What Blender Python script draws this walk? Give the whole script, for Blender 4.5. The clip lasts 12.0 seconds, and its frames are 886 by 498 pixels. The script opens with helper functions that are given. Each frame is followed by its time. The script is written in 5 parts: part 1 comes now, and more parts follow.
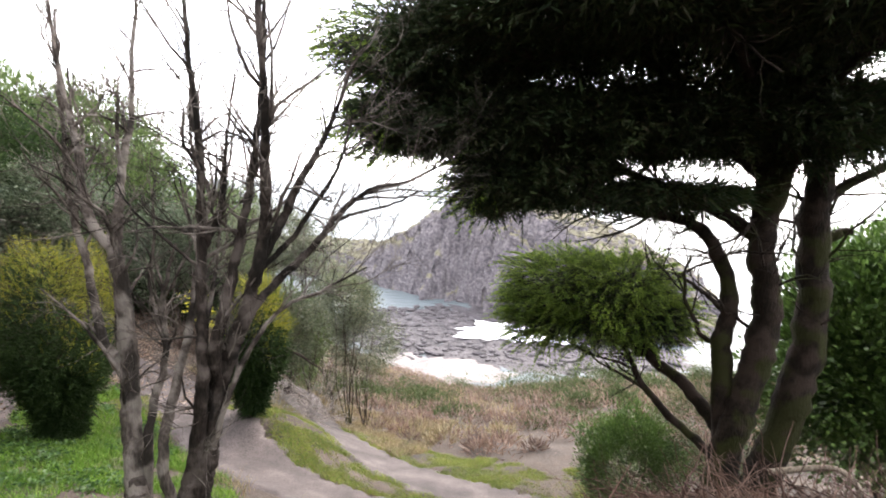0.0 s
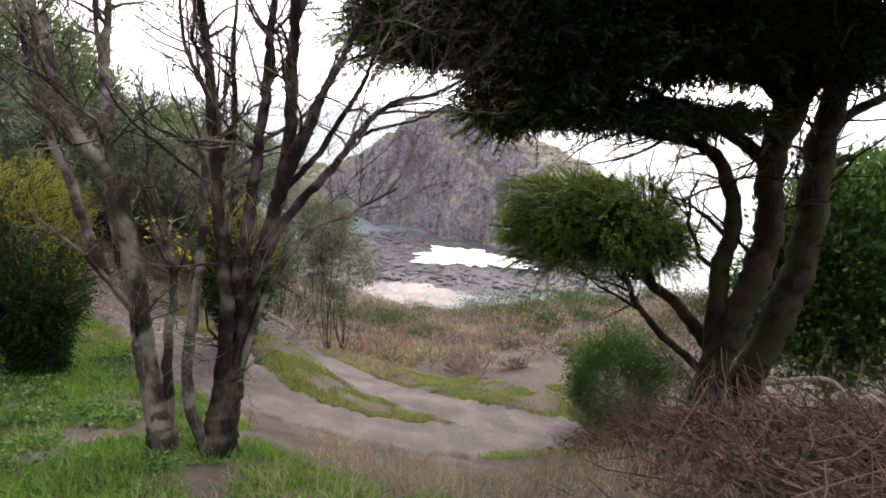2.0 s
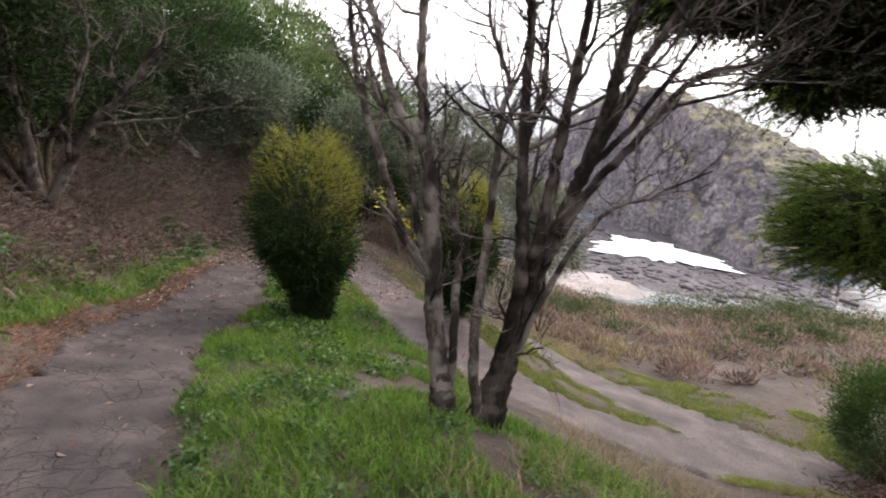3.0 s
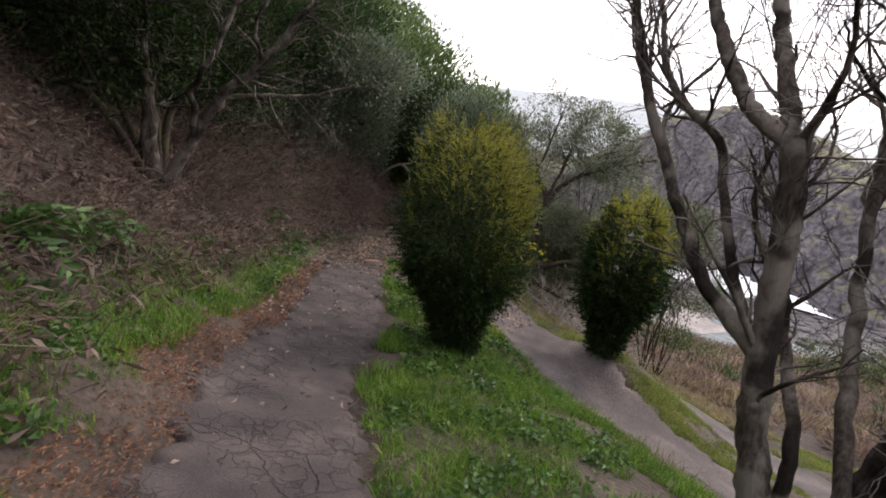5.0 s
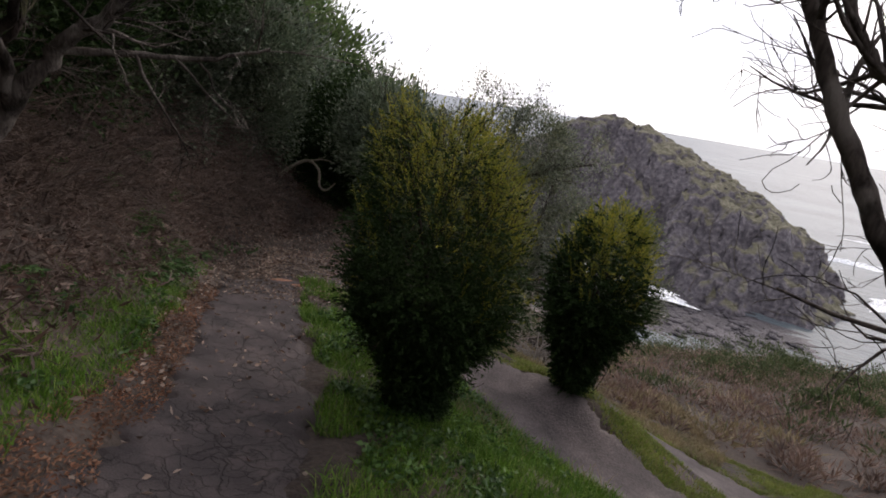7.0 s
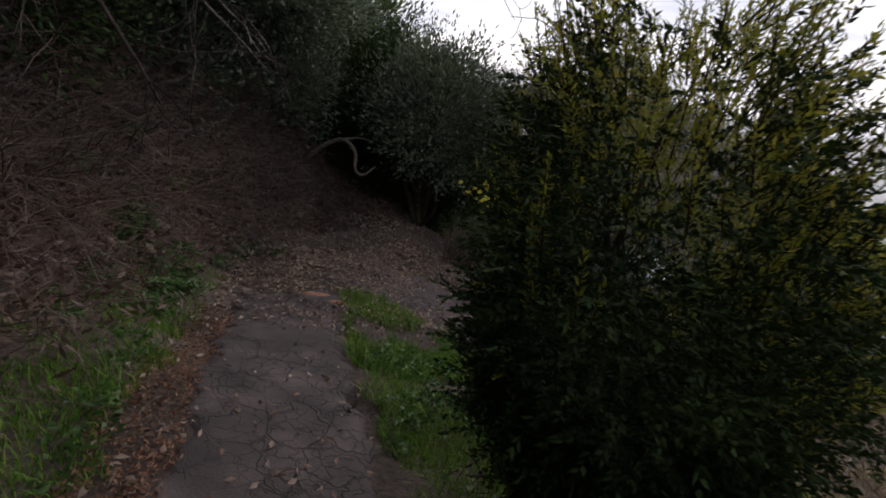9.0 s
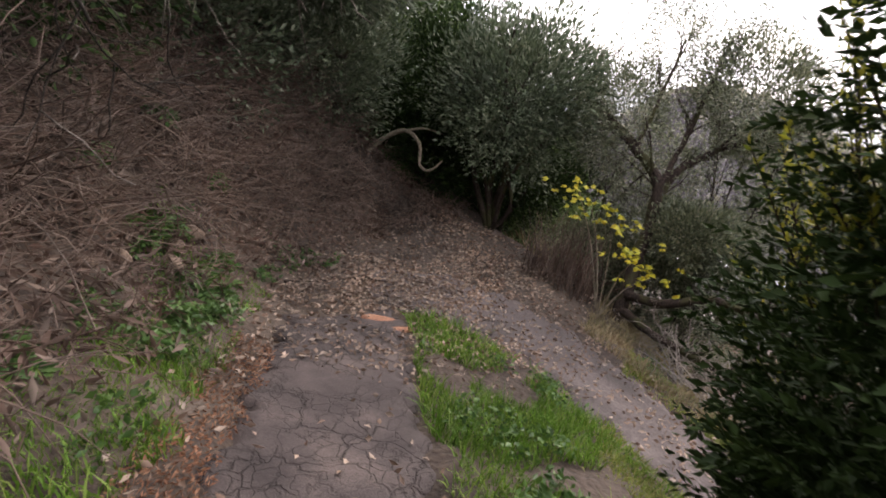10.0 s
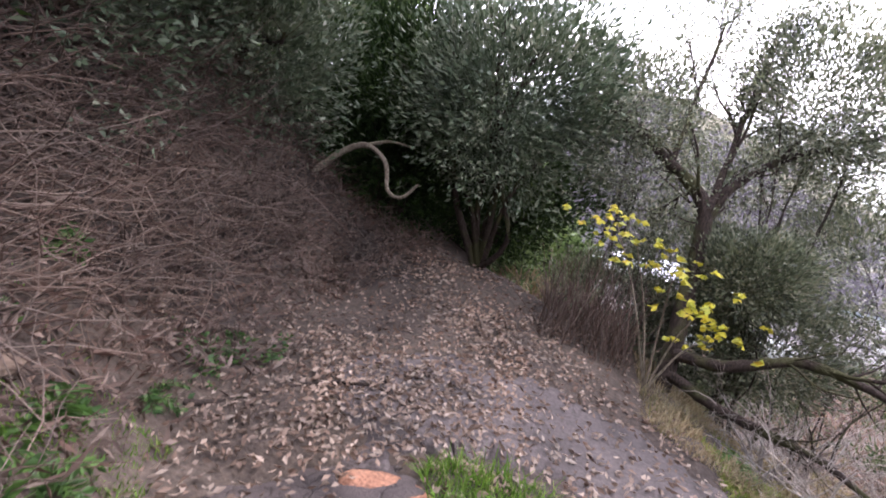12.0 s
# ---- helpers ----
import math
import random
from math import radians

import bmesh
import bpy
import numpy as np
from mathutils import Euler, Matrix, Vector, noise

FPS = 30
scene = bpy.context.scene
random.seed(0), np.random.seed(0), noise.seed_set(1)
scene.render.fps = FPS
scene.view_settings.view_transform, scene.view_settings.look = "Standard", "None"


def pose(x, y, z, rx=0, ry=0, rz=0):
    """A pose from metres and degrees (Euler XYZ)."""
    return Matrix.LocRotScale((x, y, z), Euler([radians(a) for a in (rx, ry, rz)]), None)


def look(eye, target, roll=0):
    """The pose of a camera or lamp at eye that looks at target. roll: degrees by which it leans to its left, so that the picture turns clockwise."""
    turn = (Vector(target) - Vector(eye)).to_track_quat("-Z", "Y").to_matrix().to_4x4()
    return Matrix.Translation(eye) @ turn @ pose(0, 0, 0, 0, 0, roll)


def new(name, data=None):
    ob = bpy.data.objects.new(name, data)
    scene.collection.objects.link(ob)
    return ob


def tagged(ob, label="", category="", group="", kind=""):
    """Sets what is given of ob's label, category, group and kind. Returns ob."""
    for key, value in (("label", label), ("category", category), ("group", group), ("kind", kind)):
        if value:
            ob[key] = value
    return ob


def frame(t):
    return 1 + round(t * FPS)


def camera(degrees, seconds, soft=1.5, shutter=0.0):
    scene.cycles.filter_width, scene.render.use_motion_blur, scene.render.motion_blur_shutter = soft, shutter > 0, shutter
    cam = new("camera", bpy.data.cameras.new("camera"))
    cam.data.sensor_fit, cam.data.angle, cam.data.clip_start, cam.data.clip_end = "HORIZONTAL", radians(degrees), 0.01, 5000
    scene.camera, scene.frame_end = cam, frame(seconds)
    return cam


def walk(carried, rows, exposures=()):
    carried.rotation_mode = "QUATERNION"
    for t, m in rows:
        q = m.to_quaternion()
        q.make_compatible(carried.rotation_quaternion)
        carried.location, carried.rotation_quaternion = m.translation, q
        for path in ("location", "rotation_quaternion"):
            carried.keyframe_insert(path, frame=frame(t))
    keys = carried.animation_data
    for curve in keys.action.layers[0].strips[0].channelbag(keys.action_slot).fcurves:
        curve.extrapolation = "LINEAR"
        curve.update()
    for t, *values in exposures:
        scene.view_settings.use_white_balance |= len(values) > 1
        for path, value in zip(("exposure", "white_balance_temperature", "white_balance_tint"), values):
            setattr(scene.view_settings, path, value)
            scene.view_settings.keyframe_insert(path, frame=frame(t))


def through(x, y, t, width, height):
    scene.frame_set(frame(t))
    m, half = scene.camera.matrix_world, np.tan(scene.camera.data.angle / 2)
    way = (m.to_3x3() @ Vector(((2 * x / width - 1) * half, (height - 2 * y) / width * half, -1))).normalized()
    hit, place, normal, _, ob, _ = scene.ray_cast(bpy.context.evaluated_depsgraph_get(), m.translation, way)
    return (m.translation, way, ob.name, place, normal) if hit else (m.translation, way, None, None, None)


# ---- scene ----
cam = camera(83.5, 12.0, soft=1.8, shutter=0.15)
PATH = [
    (0, (0.748, 0.434, 1.407), (0.395, 2.385, 1.146), 1.6),
    (0.5, (0.485, 0.418, 1.427), (0.353, 2.365, 0.988), 2.0),
    (1, (0.185, 0.539, 1.312), (0.018, 2.457, 0.769), 1.6),
    (1.5, (0.098, 0.523, 1.322), (-0.105, 2.428, 0.749), 2.4),
    (2, (0.094, 0.56, 1.318), (-0.044, 2.48, 0.772), 3.0),
    (2.5, (-0.158, 0.637, 1.255), (-0.509, 2.513, 0.657), 2.1),
    (3, (-0.754, 0.496, 1.227), (-1.526, 2.226, 0.586), 2.2),
    (3.4, (-1.146, 0.436, 1.172), (-2.046, 2.09, 0.498), 5.3),
    (3.5, (-1.257, 0.475, 1.173), (-2.201, 2.107, 0.508), 4.8),
    (3.7, (-1.454, 0.483, 1.168), (-2.44, 2.09, 0.5), 5.2),
    (5.3, (-2.679, 1.035, 0.89), (-3.565, 2.718, 0.271), 7.0),
    (5.5, (-2.801, 1.084, 0.851), (-3.628, 2.809, 0.267), 7.6),
    (6, (-3.108, 1.33, 0.79), (-3.835, 3.106, 0.228), 9.2),
    (6.5, (-3.424, 1.607, 0.706), (-4.121, 3.386, 0.116), 9.1),
    (6.7, (-3.494, 1.71, 0.706), (-4.107, 3.52, 0.118), 9.8),
    (8.3, (-4.269, 2.653, 0.514), (-4.737, 4.492, -0.118), 9.5),
    (8.5, (-4.429, 2.831, 0.457), (-4.951, 4.651, -0.187), 9.2),
    (9, (-4.754, 3.256, 0.252), (-5.362, 5.044, -0.408), 8.9),
    (9.5, (-5.084, 3.699, 0.104), (-5.772, 5.439, -0.601), 8.5),
    (10, (-5.42, 4.121, -0.008), (-6.215, 5.817, -0.71), 7.4),
    (10.4, (-5.626, 4.395, -0.024), (-6.372, 6.106, -0.742), 8.2),
    (10.5, (-5.682, 4.459, -0.029), (-6.418, 6.175, -0.745), 7.8),
    (11, (-6.02, 4.847, -0.131), (-6.753, 6.537, -0.911), 7.7),
    (11.5, (-6.296, 5.157, -0.179), (-6.922, 6.877, -0.987), 8.8),
    (12, (-6.622, 5.506, -0.237), (-7.195, 7.312, -0.877), 7.2),
]
EXPOSURES = [(0.0, 2.35, 6800, 12), (0.5, 2.02, 6800, 14), (1.5, 1.75, 6850, 15), (3.5, 1.6, 6850, 15), (5.5, 1.08, 6800, 16), (6.5, 0.7, 6750, 17), (8.3, -0.15, 6450, 15), (9.2, 0.12, 6600, 17), (9.6, 0.85, 7000, 18), (9.75, 1.2, 7000, 18), (10.0, 1.6, 7000, 18), (10.3, 1.92, 6850, 18), (11.0, 2.28, 6600, 19), (11.5, 2.48, 6450, 22), (12.0, 2.35, 6250, 24)]

walk(cam, [(t, look(eye, target, roll)) for t, eye, target, roll in PATH], EXPOSURES)

# world: overcast winter sky, soft sun behind the cloud
world = bpy.data.worlds.new("world")
scene.world = world
world.use_nodes = True
wn, wl = world.node_tree.nodes, world.node_tree.links
SUN_UP, SUN_TURN = 38.0, 20.0
sky = wn.new("ShaderNodeTexSky")
sky.sky_type, sky.sun_disc = "NISHITA", False
sky.sun_elevation, sky.sun_rotation = radians(SUN_UP), radians(SUN_TURN)
sky.air_density, sky.dust_density = 1.0, 3.0
coord = wn.new("ShaderNodeTexCoord")
stretch = wn.new("ShaderNodeMapping")
stretch.inputs["Scale"].default_value = (1.6, 1.6, 9.0)
puffs = wn.new("ShaderNodeTexNoise")
puffs.inputs["Scale"].default_value, puffs.inputs["Detail"].default_value = 1.7, 6.0
ramp = wn.new("ShaderNodeValToRGB")
ramp.color_ramp.elements[0].position, ramp.color_ramp.elements[0].color = 0.36, (9.6, 10.3, 11.8, 1)
ramp.color_ramp.elements[1].position, ramp.color_ramp.elements[1].color = 0.62, (16.5, 16.5, 16.8, 1)
blend = wn.new("ShaderNodeMixRGB")
blend.inputs[0].default_value = 0.85
wl.new(coord.outputs["Generated"], stretch.inputs["Vector"])
wl.new(stretch.outputs["Vector"], puffs.inputs["Vector"])
wl.new(puffs.outputs["Fac"], ramp.inputs["Fac"])
wl.new(sky.outputs["Color"], blend.inputs[1])
wl.new(ramp.outputs["Color"], blend.inputs[2])
wl.new(blend.outputs["Color"], wn["Background"].inputs["Color"])
wn["Background"].inputs["Strength"].default_value = 0.085
sun = new("sun", bpy.data.lights.new("sun", "SUN"))
sun.data.energy, sun.data.angle, sun.data.color = 0.8, radians(25), (1.0, 0.93, 0.84)
sun.matrix_world = look((60 * math.sin(radians(SUN_TURN)), 60 * math.cos(radians(SUN_TURN)), 60 * math.tan(radians(SUN_UP))), (0, 0, 0))

rng = np.random.default_rng(7)


# ---- materials ----
def tree_of(name):
    m = bpy.data.materials.new(name)
    m.use_nodes = True
    return m, m.node_tree.nodes, m.node_tree.links, m.node_tree.nodes["Principled BSDF"]


def noise_tex(n, l, scale, detail=4.0, vector=None):
    t = n.new("ShaderNodeTexNoise")
    t.inputs["Scale"].default_value, t.inputs["Detail"].default_value = scale, detail
    if vector is not None:
        l.new(vector, t.inputs["Vector"])
    return t


def ramp_of(n, l, source, stops):
    r = n.new("ShaderNodeValToRGB")
    e = r.color_ramp.elements
    while len(e) < len(stops):
        e.new(0.5)
    for k, (p, c) in zip(e, stops):
        k.position, k.color = p, (*c, 1)
    l.new(source, r.inputs["Fac"])
    return r


def mixed(n, l, fac, a, b, mode="MIX"):
    m = n.new("ShaderNodeMixRGB")
    m.blend_type = mode
    for k, v in ((0, fac), (1, a), (2, b)):
        if isinstance(v, (int, float)):
            m.inputs[k].default_value = v
        elif isinstance(v, tuple):
            m.inputs[k].default_value = (*v, 1)
        else:
            l.new(v, m.inputs[k])
    return m.outputs[0]


def bumped(n, l, bsdf, height, strength, distance):
    b = n.new("ShaderNodeBump")
    b.inputs["Strength"].default_value, b.inputs["Distance"].default_value = strength, distance
    l.new(height, b.inputs["Height"])
    l.new(b.outputs["Normal"], bsdf.inputs["Normal"])


def place_of(n):
    return n.new("ShaderNodeTexCoord").outputs["Object"]


def mottled(name, dark, mid, light, coarse=1.5, fine=30.0, rough=0.9, bump=0.5, deep=0.02):
    """A rough natural surface with variation at two scales."""
    m, n, l, b = tree_of(name)
    at = place_of(n)
    big = noise_tex(n, l, coarse, 5, at)
    small = noise_tex(n, l, fine, 6, at)
    c1 = ramp_of(n, l, big.outputs["Fac"], [(0.3, dark), (0.5, mid), (0.7, light)])
    c2 = ramp_of(n, l, small.outputs["Fac"], [(0.3, (0.45, 0.45, 0.45)), (0.7, (1.5, 1.5, 1.5))])
    l.new(mixed(n, l, 0.8, c1.outputs[0], c2.outputs[0], "MULTIPLY"), b.inputs["Base Color"])
    b.inputs["Roughness"].default_value = rough
    bumped(n, l, b, small.outputs["Fac"], bump, deep)
    return m


def leafy(name, colours, rough=0.5, through=0.35, spec=0.4):
    """Leaves: each takes its own tone, some light passes through."""
    m, n, l, b = tree_of(name)
    geo = n.new("ShaderNodeNewGeometry")
    stops = [(i / max(1, len(colours) - 1), c) for i, c in enumerate(colours)]
    r = ramp_of(n, l, geo.outputs["Random Per Island"], stops)
    patch = noise_tex(n, l, 2.2, 3, place_of(n))
    tone = ramp_of(n, l, patch.outputs["Fac"], [(0.3, (0.65, 0.7, 0.7)), (0.7, (1.25, 1.2, 1.1))])
    col = mixed(n, l, 1.0, r.outputs[0], tone.outputs[0], "MULTIPLY")
    l.new(col, b.inputs["Base Color"])
    b.inputs["Roughness"].default_value = rough
    b.inputs["Specular IOR Level"].default_value = spec
    tr = n.new("ShaderNodeBsdfTranslucent")
    l.new(col, tr.inputs["Color"])
    mx = n.new("ShaderNodeMixShader")
    mx.inputs[0].default_value = through
    l.new(b.outputs[0], mx.inputs[1])
    l.new(tr.outputs[0], mx.inputs[2])
    l.new(mx.outputs[0], n["Material Output"].inputs["Surface"])
    return m


def bark(name, dark, light, moss=None, pale=None):
    m, n, l, b = tree_of(name)
    at = place_of(n)
    mp = n.new("ShaderNodeMapping")
    mp.inputs["Scale"].default_value = (1, 1, 0.25)
    l.new(at, mp.inputs["Vector"])
    fine = noise_tex(n, l, 60, 6, mp.outputs[0])
    patch = noise_tex(n, l, 5.5, 7, at)
    c = ramp_of(n, l, fine.outputs["Fac"], [(0.3, dark), (0.7, light)]).outputs[0]
    if pale:
        f = ramp_of(n, l, patch.outputs["Fac"], [(0.46, (0, 0, 0)), (0.58, (0.95, 0.95, 0.95))])
        c = mixed(n, l, f.outputs[0], c, pale)
    if moss:
        p2 = noise_tex(n, l, 3.2, 8, at)
        f = ramp_of(n, l, p2.outputs["Fac"], [(0.5, (0, 0, 0)), (0.58, (0.9, 0.9, 0.9))])
        c = mixed(n, l, f.outputs[0], c, moss)
    l.new(c, b.inputs["Base Color"])
    b.inputs["Roughness"].default_value = 0.9
    b.inputs["Specular IOR Level"].default_value = 0.12
    bumped(n, l, b, mixed(n, l, 0.5, fine.outputs["Fac"], patch.outputs["Fac"]), 1.0, 0.03)
    return m


def asphalt():
    """Old tar path, worn to grit, with broken fissures and dusty patches."""
    m, n, l, b = tree_of("asphalt")
    at = place_of(n)
    warp = noise_tex(n, l, 5.0, 6, at)
    at2 = mixed(n, l, 0.22, at, warp.outputs["Color"])
    where = noise_tex(n, l, 1.7, 5, at)
    mask = ramp_of(n, l, where.outputs["Fac"], [(0.38, (0, 0, 0)), (0.52, (1, 1, 1))])
    lines = []
    for scale, wide in ((4.5, 0.03), (11.0, 0.05)):
        vor = n.new("ShaderNodeTexVoronoi")
        vor.feature = "DISTANCE_TO_EDGE"
        vor.inputs["Scale"].default_value = scale
        l.new(at2, vor.inputs["Vector"])
        crack = ramp_of(n, l, vor.outputs["Distance"], [(0.0, (0, 0, 0)), (wide, (1, 1, 1))])
        lines.append(mixed(n, l, mask.outputs[0], (1, 1, 1), crack.outputs[0]))
    line = mixed(n, l, 0.6, lines[0], lines[1], "MULTIPLY")
    grit = noise_tex(n, l, 130, 5, at)
    patch = noise_tex(n, l, 3.5, 9, at)
    c = ramp_of(n, l, patch.outputs["Fac"], [(0.3, (0.027, 0.02, 0.02)), (0.5, (0.052, 0.04, 0.039)), (0.72, (0.094, 0.073, 0.067))])
    g = ramp_of(n, l, grit.outputs["Fac"], [(0.3, (0.5, 0.5, 0.5)), (0.72, (1.6, 1.6, 1.6))])
    col = mixed(n, l, 0.8, c.outputs[0], g.outputs[0], "MULTIPLY")
    col = mixed(n, l, 1.0, col, ramp_of(n, l, line, [(0, (0.45, 0.42, 0.4)), (1, (1, 1, 1))]).outputs[0], "MULTIPLY")
    l.new(col, b.inputs["Base Color"])
    b.inputs["Roughness"].default_value = 0.85
    h = mixed(n, l, 0.3, line, grit.outputs["Fac"])
    h = mixed(n, l, 0.35, h, patch.outputs["Fac"])
    bumped(n, l, b, h, 0.8, 0.03)
    return m


def rocky():
    """Cliff: grass on the gentle parts, bare dark rock on the steep."""
    m, n, l, b = tree_of("headland_rock")
    at = place_of(n)
    geo = n.new("ShaderNodeNewGeometry")
    sep = n.new("ShaderNodeSeparateXYZ")
    l.new(geo.outputs["Normal"], sep.inputs[0])
    big = noise_tex(n, l, 0.35, 8, at)
    fine = noise_tex(n, l, 2.5, 8, at)
    add = n.new("ShaderNodeMath")
    add.operation = "MULTIPLY_ADD"
    l.new(big.outputs["Fac"], add.inputs[0])
    add.inputs[1].default_value = 0.5
    l.new(sep.outputs["Z"], add.inputs[2])
    f = ramp_of(n, l, add.outputs[0], [(0.72, (0, 0, 0)), (1.12, (1, 1, 1))])
    rock = ramp_of(n, l, fine.outputs["Fac"], [(0.3, (0.05, 0.045, 0.055)), (0.5, (0.11, 0.1, 0.112)), (0.72, (0.19, 0.17, 0.18))])
    green = ramp_of(n, l, fine.outputs["Fac"], [(0.3, (0.075, 0.072, 0.045)), (0.5, (0.115, 0.108, 0.07)), (0.72, (0.165, 0.145, 0.11))])
    l.new(mixed(n, l, f.outputs[0], rock.outputs[0], green.outputs[0]), b.inputs["Base Color"])
    b.inputs["Roughness"].default_value = 0.9
    bumped(n, l, b, fine.outputs["Fac"], 0.7, 0.4)
    return m


def sea_water():
    m, n, l, b = tree_of("sea_water")
    at = place_of(n)
    mp = n.new("ShaderNodeMapping")
    mp.inputs["Scale"].default_value = (0.5, 1.2, 1)
    l.new(at, mp.inputs["Vector"])
    w = noise_tex(n, l, 0.9, 6, mp.outputs[0])
    big = noise_tex(n, l, 0.05, 6, mp.outputs[0])
    c = ramp_of(n, l, big.outputs["Fac"], [(0.35, (0.06, 0.08, 0.09)), (0.65, (0.12, 0.145, 0.16))])
    l.new(c.outputs[0], b.inputs["Base Color"])
    b.inputs["Roughness"].default_value = 0.4
    b.inputs["Specular IOR Level"].default_value = 0.3
    bumped(n, l, b, w.outputs["Fac"], 0.6, 0.5)
    return m


FERN = leafy("fern_green", [(0.03, 0.075, 0.02), (0.055, 0.12, 0.03), (0.09, 0.17, 0.04)], 0.45, 0.3, 0.4)
PALETWIG = leafy("pale_dead_twig", [(0.2, 0.17, 0.16), (0.32, 0.28, 0.27), (0.42, 0.38, 0.36)], 0.85, 0.05, 0.2)
SOIL = mottled("soil", (0.028, 0.02, 0.016), (0.052, 0.037, 0.029), (0.085, 0.064, 0.05), 1.2, 25, 0.95, 0.8, 0.03)
DIRT = mottled("dirt_path", (0.046, 0.037, 0.036), (0.078, 0.063, 0.061), (0.12, 0.098, 0.092), 2.2, 45, 0.92, 0.7, 0.015)
TAR = asphalt()
GRASS = leafy("grass", [(0.045, 0.1, 0.013), (0.09, 0.19, 0.022), (0.14, 0.27, 0.036), (0.22, 0.27, 0.08)], 0.6, 0.3, 0.25)
LIME = leafy("short_lime_grass", [(0.1, 0.16, 0.03), (0.18, 0.24, 0.05), (0.26, 0.28, 0.09), (0.2, 0.17, 0.09)], 0.6, 0.3, 0.25)
STRAW = leafy("dry_grass", [(0.16, 0.12, 0.07), (0.26, 0.2, 0.13), (0.36, 0.3, 0.2), (0.15, 0.14, 0.06)], 0.8, 0.25, 0.2)
BRACKEN = leafy("dead_bracken", [(0.075, 0.05, 0.042), (0.12, 0.083, 0.072), (0.21, 0.163, 0.145), (0.09, 0.052, 0.042)], 0.85, 0.15, 0.2)
# reddish dead fern, darkened to paint in the shadows round the cypress roots
BRUSH = leafy("shaded_brush", [(0.045, 0.027, 0.021), (0.085, 0.052, 0.042), (0.15, 0.1, 0.085), (0.07, 0.035, 0.026)], 0.85, 0.1, 0.2)
STALK = leafy("dead_stalk", [(0.07, 0.046, 0.038), (0.12, 0.086, 0.074), (0.19, 0.148, 0.132), (0.055, 0.032, 0.026)], 0.85, 0.05, 0.15)
HEATH = leafy("far_bracken", [(0.15, 0.1, 0.088), (0.21, 0.145, 0.128), (0.27, 0.205, 0.175), (0.18, 0.11, 0.085)], 0.9, 0.15, 0.2)
LITTER = leafy("leaf_litter", [(0.11, 0.07, 0.054), (0.18, 0.122, 0.096), (0.26, 0.19, 0.158), (0.34, 0.27, 0.23), (0.13, 0.078, 0.058)], 0.75, 0.1, 0.3)
RUST = leafy("rusty_needles", [(0.12, 0.055, 0.035), (0.2, 0.1, 0.065), (0.26, 0.15, 0.1)], 0.8, 0.1, 0.2)
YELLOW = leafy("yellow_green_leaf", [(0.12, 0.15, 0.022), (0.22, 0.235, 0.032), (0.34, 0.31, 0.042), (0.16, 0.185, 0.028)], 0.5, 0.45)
# dark green leaf, made darker still to hold the shade of thicket and bush
DARKLEAF = leafy("dark_shaded_leaf", [(0.014, 0.028, 0.009), (0.024, 0.045, 0.014), (0.036, 0.064, 0.018), (0.02, 0.034, 0.014)], 0.6, 0.15, 0.1)
# canopy green with backlit shade put into the colour; CYPGREEN is the lit copy
CYPRESS = leafy("shaded_cypress_spray", [(0.012, 0.024, 0.01), (0.022, 0.038, 0.014), (0.035, 0.05, 0.018), (0.03, 0.024, 0.016)], 0.7, 0.18, 0.2)
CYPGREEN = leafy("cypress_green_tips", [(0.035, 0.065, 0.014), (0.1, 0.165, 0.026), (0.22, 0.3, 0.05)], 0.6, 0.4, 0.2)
OLIVE = leafy("grey_green_leaf", [(0.05, 0.065, 0.04), (0.1, 0.12, 0.07), (0.16, 0.18, 0.11), (0.24, 0.24, 0.18)], 0.4, 0.3, 0.5)
CONIFER = leafy("hill_green", [(0.06, 0.1, 0.03), (0.1, 0.15, 0.05), (0.14, 0.19, 0.07)], 0.6, 0.25, 0.3)
MID = leafy("mid_green_leaf", [(0.04, 0.08, 0.018), (0.07, 0.13, 0.03), (0.1, 0.17, 0.04)], 0.4, 0.3, 0.5)
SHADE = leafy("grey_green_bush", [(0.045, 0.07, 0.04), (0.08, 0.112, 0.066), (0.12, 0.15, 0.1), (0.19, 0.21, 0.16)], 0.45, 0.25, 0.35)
GORSE = leafy("gorse", [(0.035, 0.058, 0.022), (0.065, 0.09, 0.035), (0.1, 0.12, 0.05)], 0.7, 0.2, 0.2)
MAPLE = leafy("yellowing_leaf", [(0.45, 0.42, 0.05), (0.55, 0.5, 0.06), (0.35, 0.4, 0.08), (0.6, 0.45, 0.06)], 0.5, 0.45, 0.3)
BARK = bark("grey_bark", (0.03, 0.024, 0.021), (0.1, 0.082, 0.071), moss=(0.016, 0.013, 0.011), pale=(0.17, 0.148, 0.132))
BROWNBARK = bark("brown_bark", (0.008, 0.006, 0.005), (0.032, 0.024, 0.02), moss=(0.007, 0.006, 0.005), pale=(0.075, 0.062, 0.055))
DARKBARK = bark("dark_bark", (0.016, 0.012, 0.011), (0.06, 0.045, 0.038), moss=(0.05, 0.05, 0.024))
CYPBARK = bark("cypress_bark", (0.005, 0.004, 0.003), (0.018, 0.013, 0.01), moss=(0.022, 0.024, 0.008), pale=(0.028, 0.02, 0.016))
PALEBARK = bark("pale_twig", (0.1, 0.08, 0.06), (0.28, 0.24, 0.19))
ROCK = rocky()
STONE = mottled("path_stone", (0.09, 0.062, 0.046), (0.15, 0.105, 0.078), (0.21, 0.155, 0.12), 3, 30, 0.9, 0.6, 0.02)
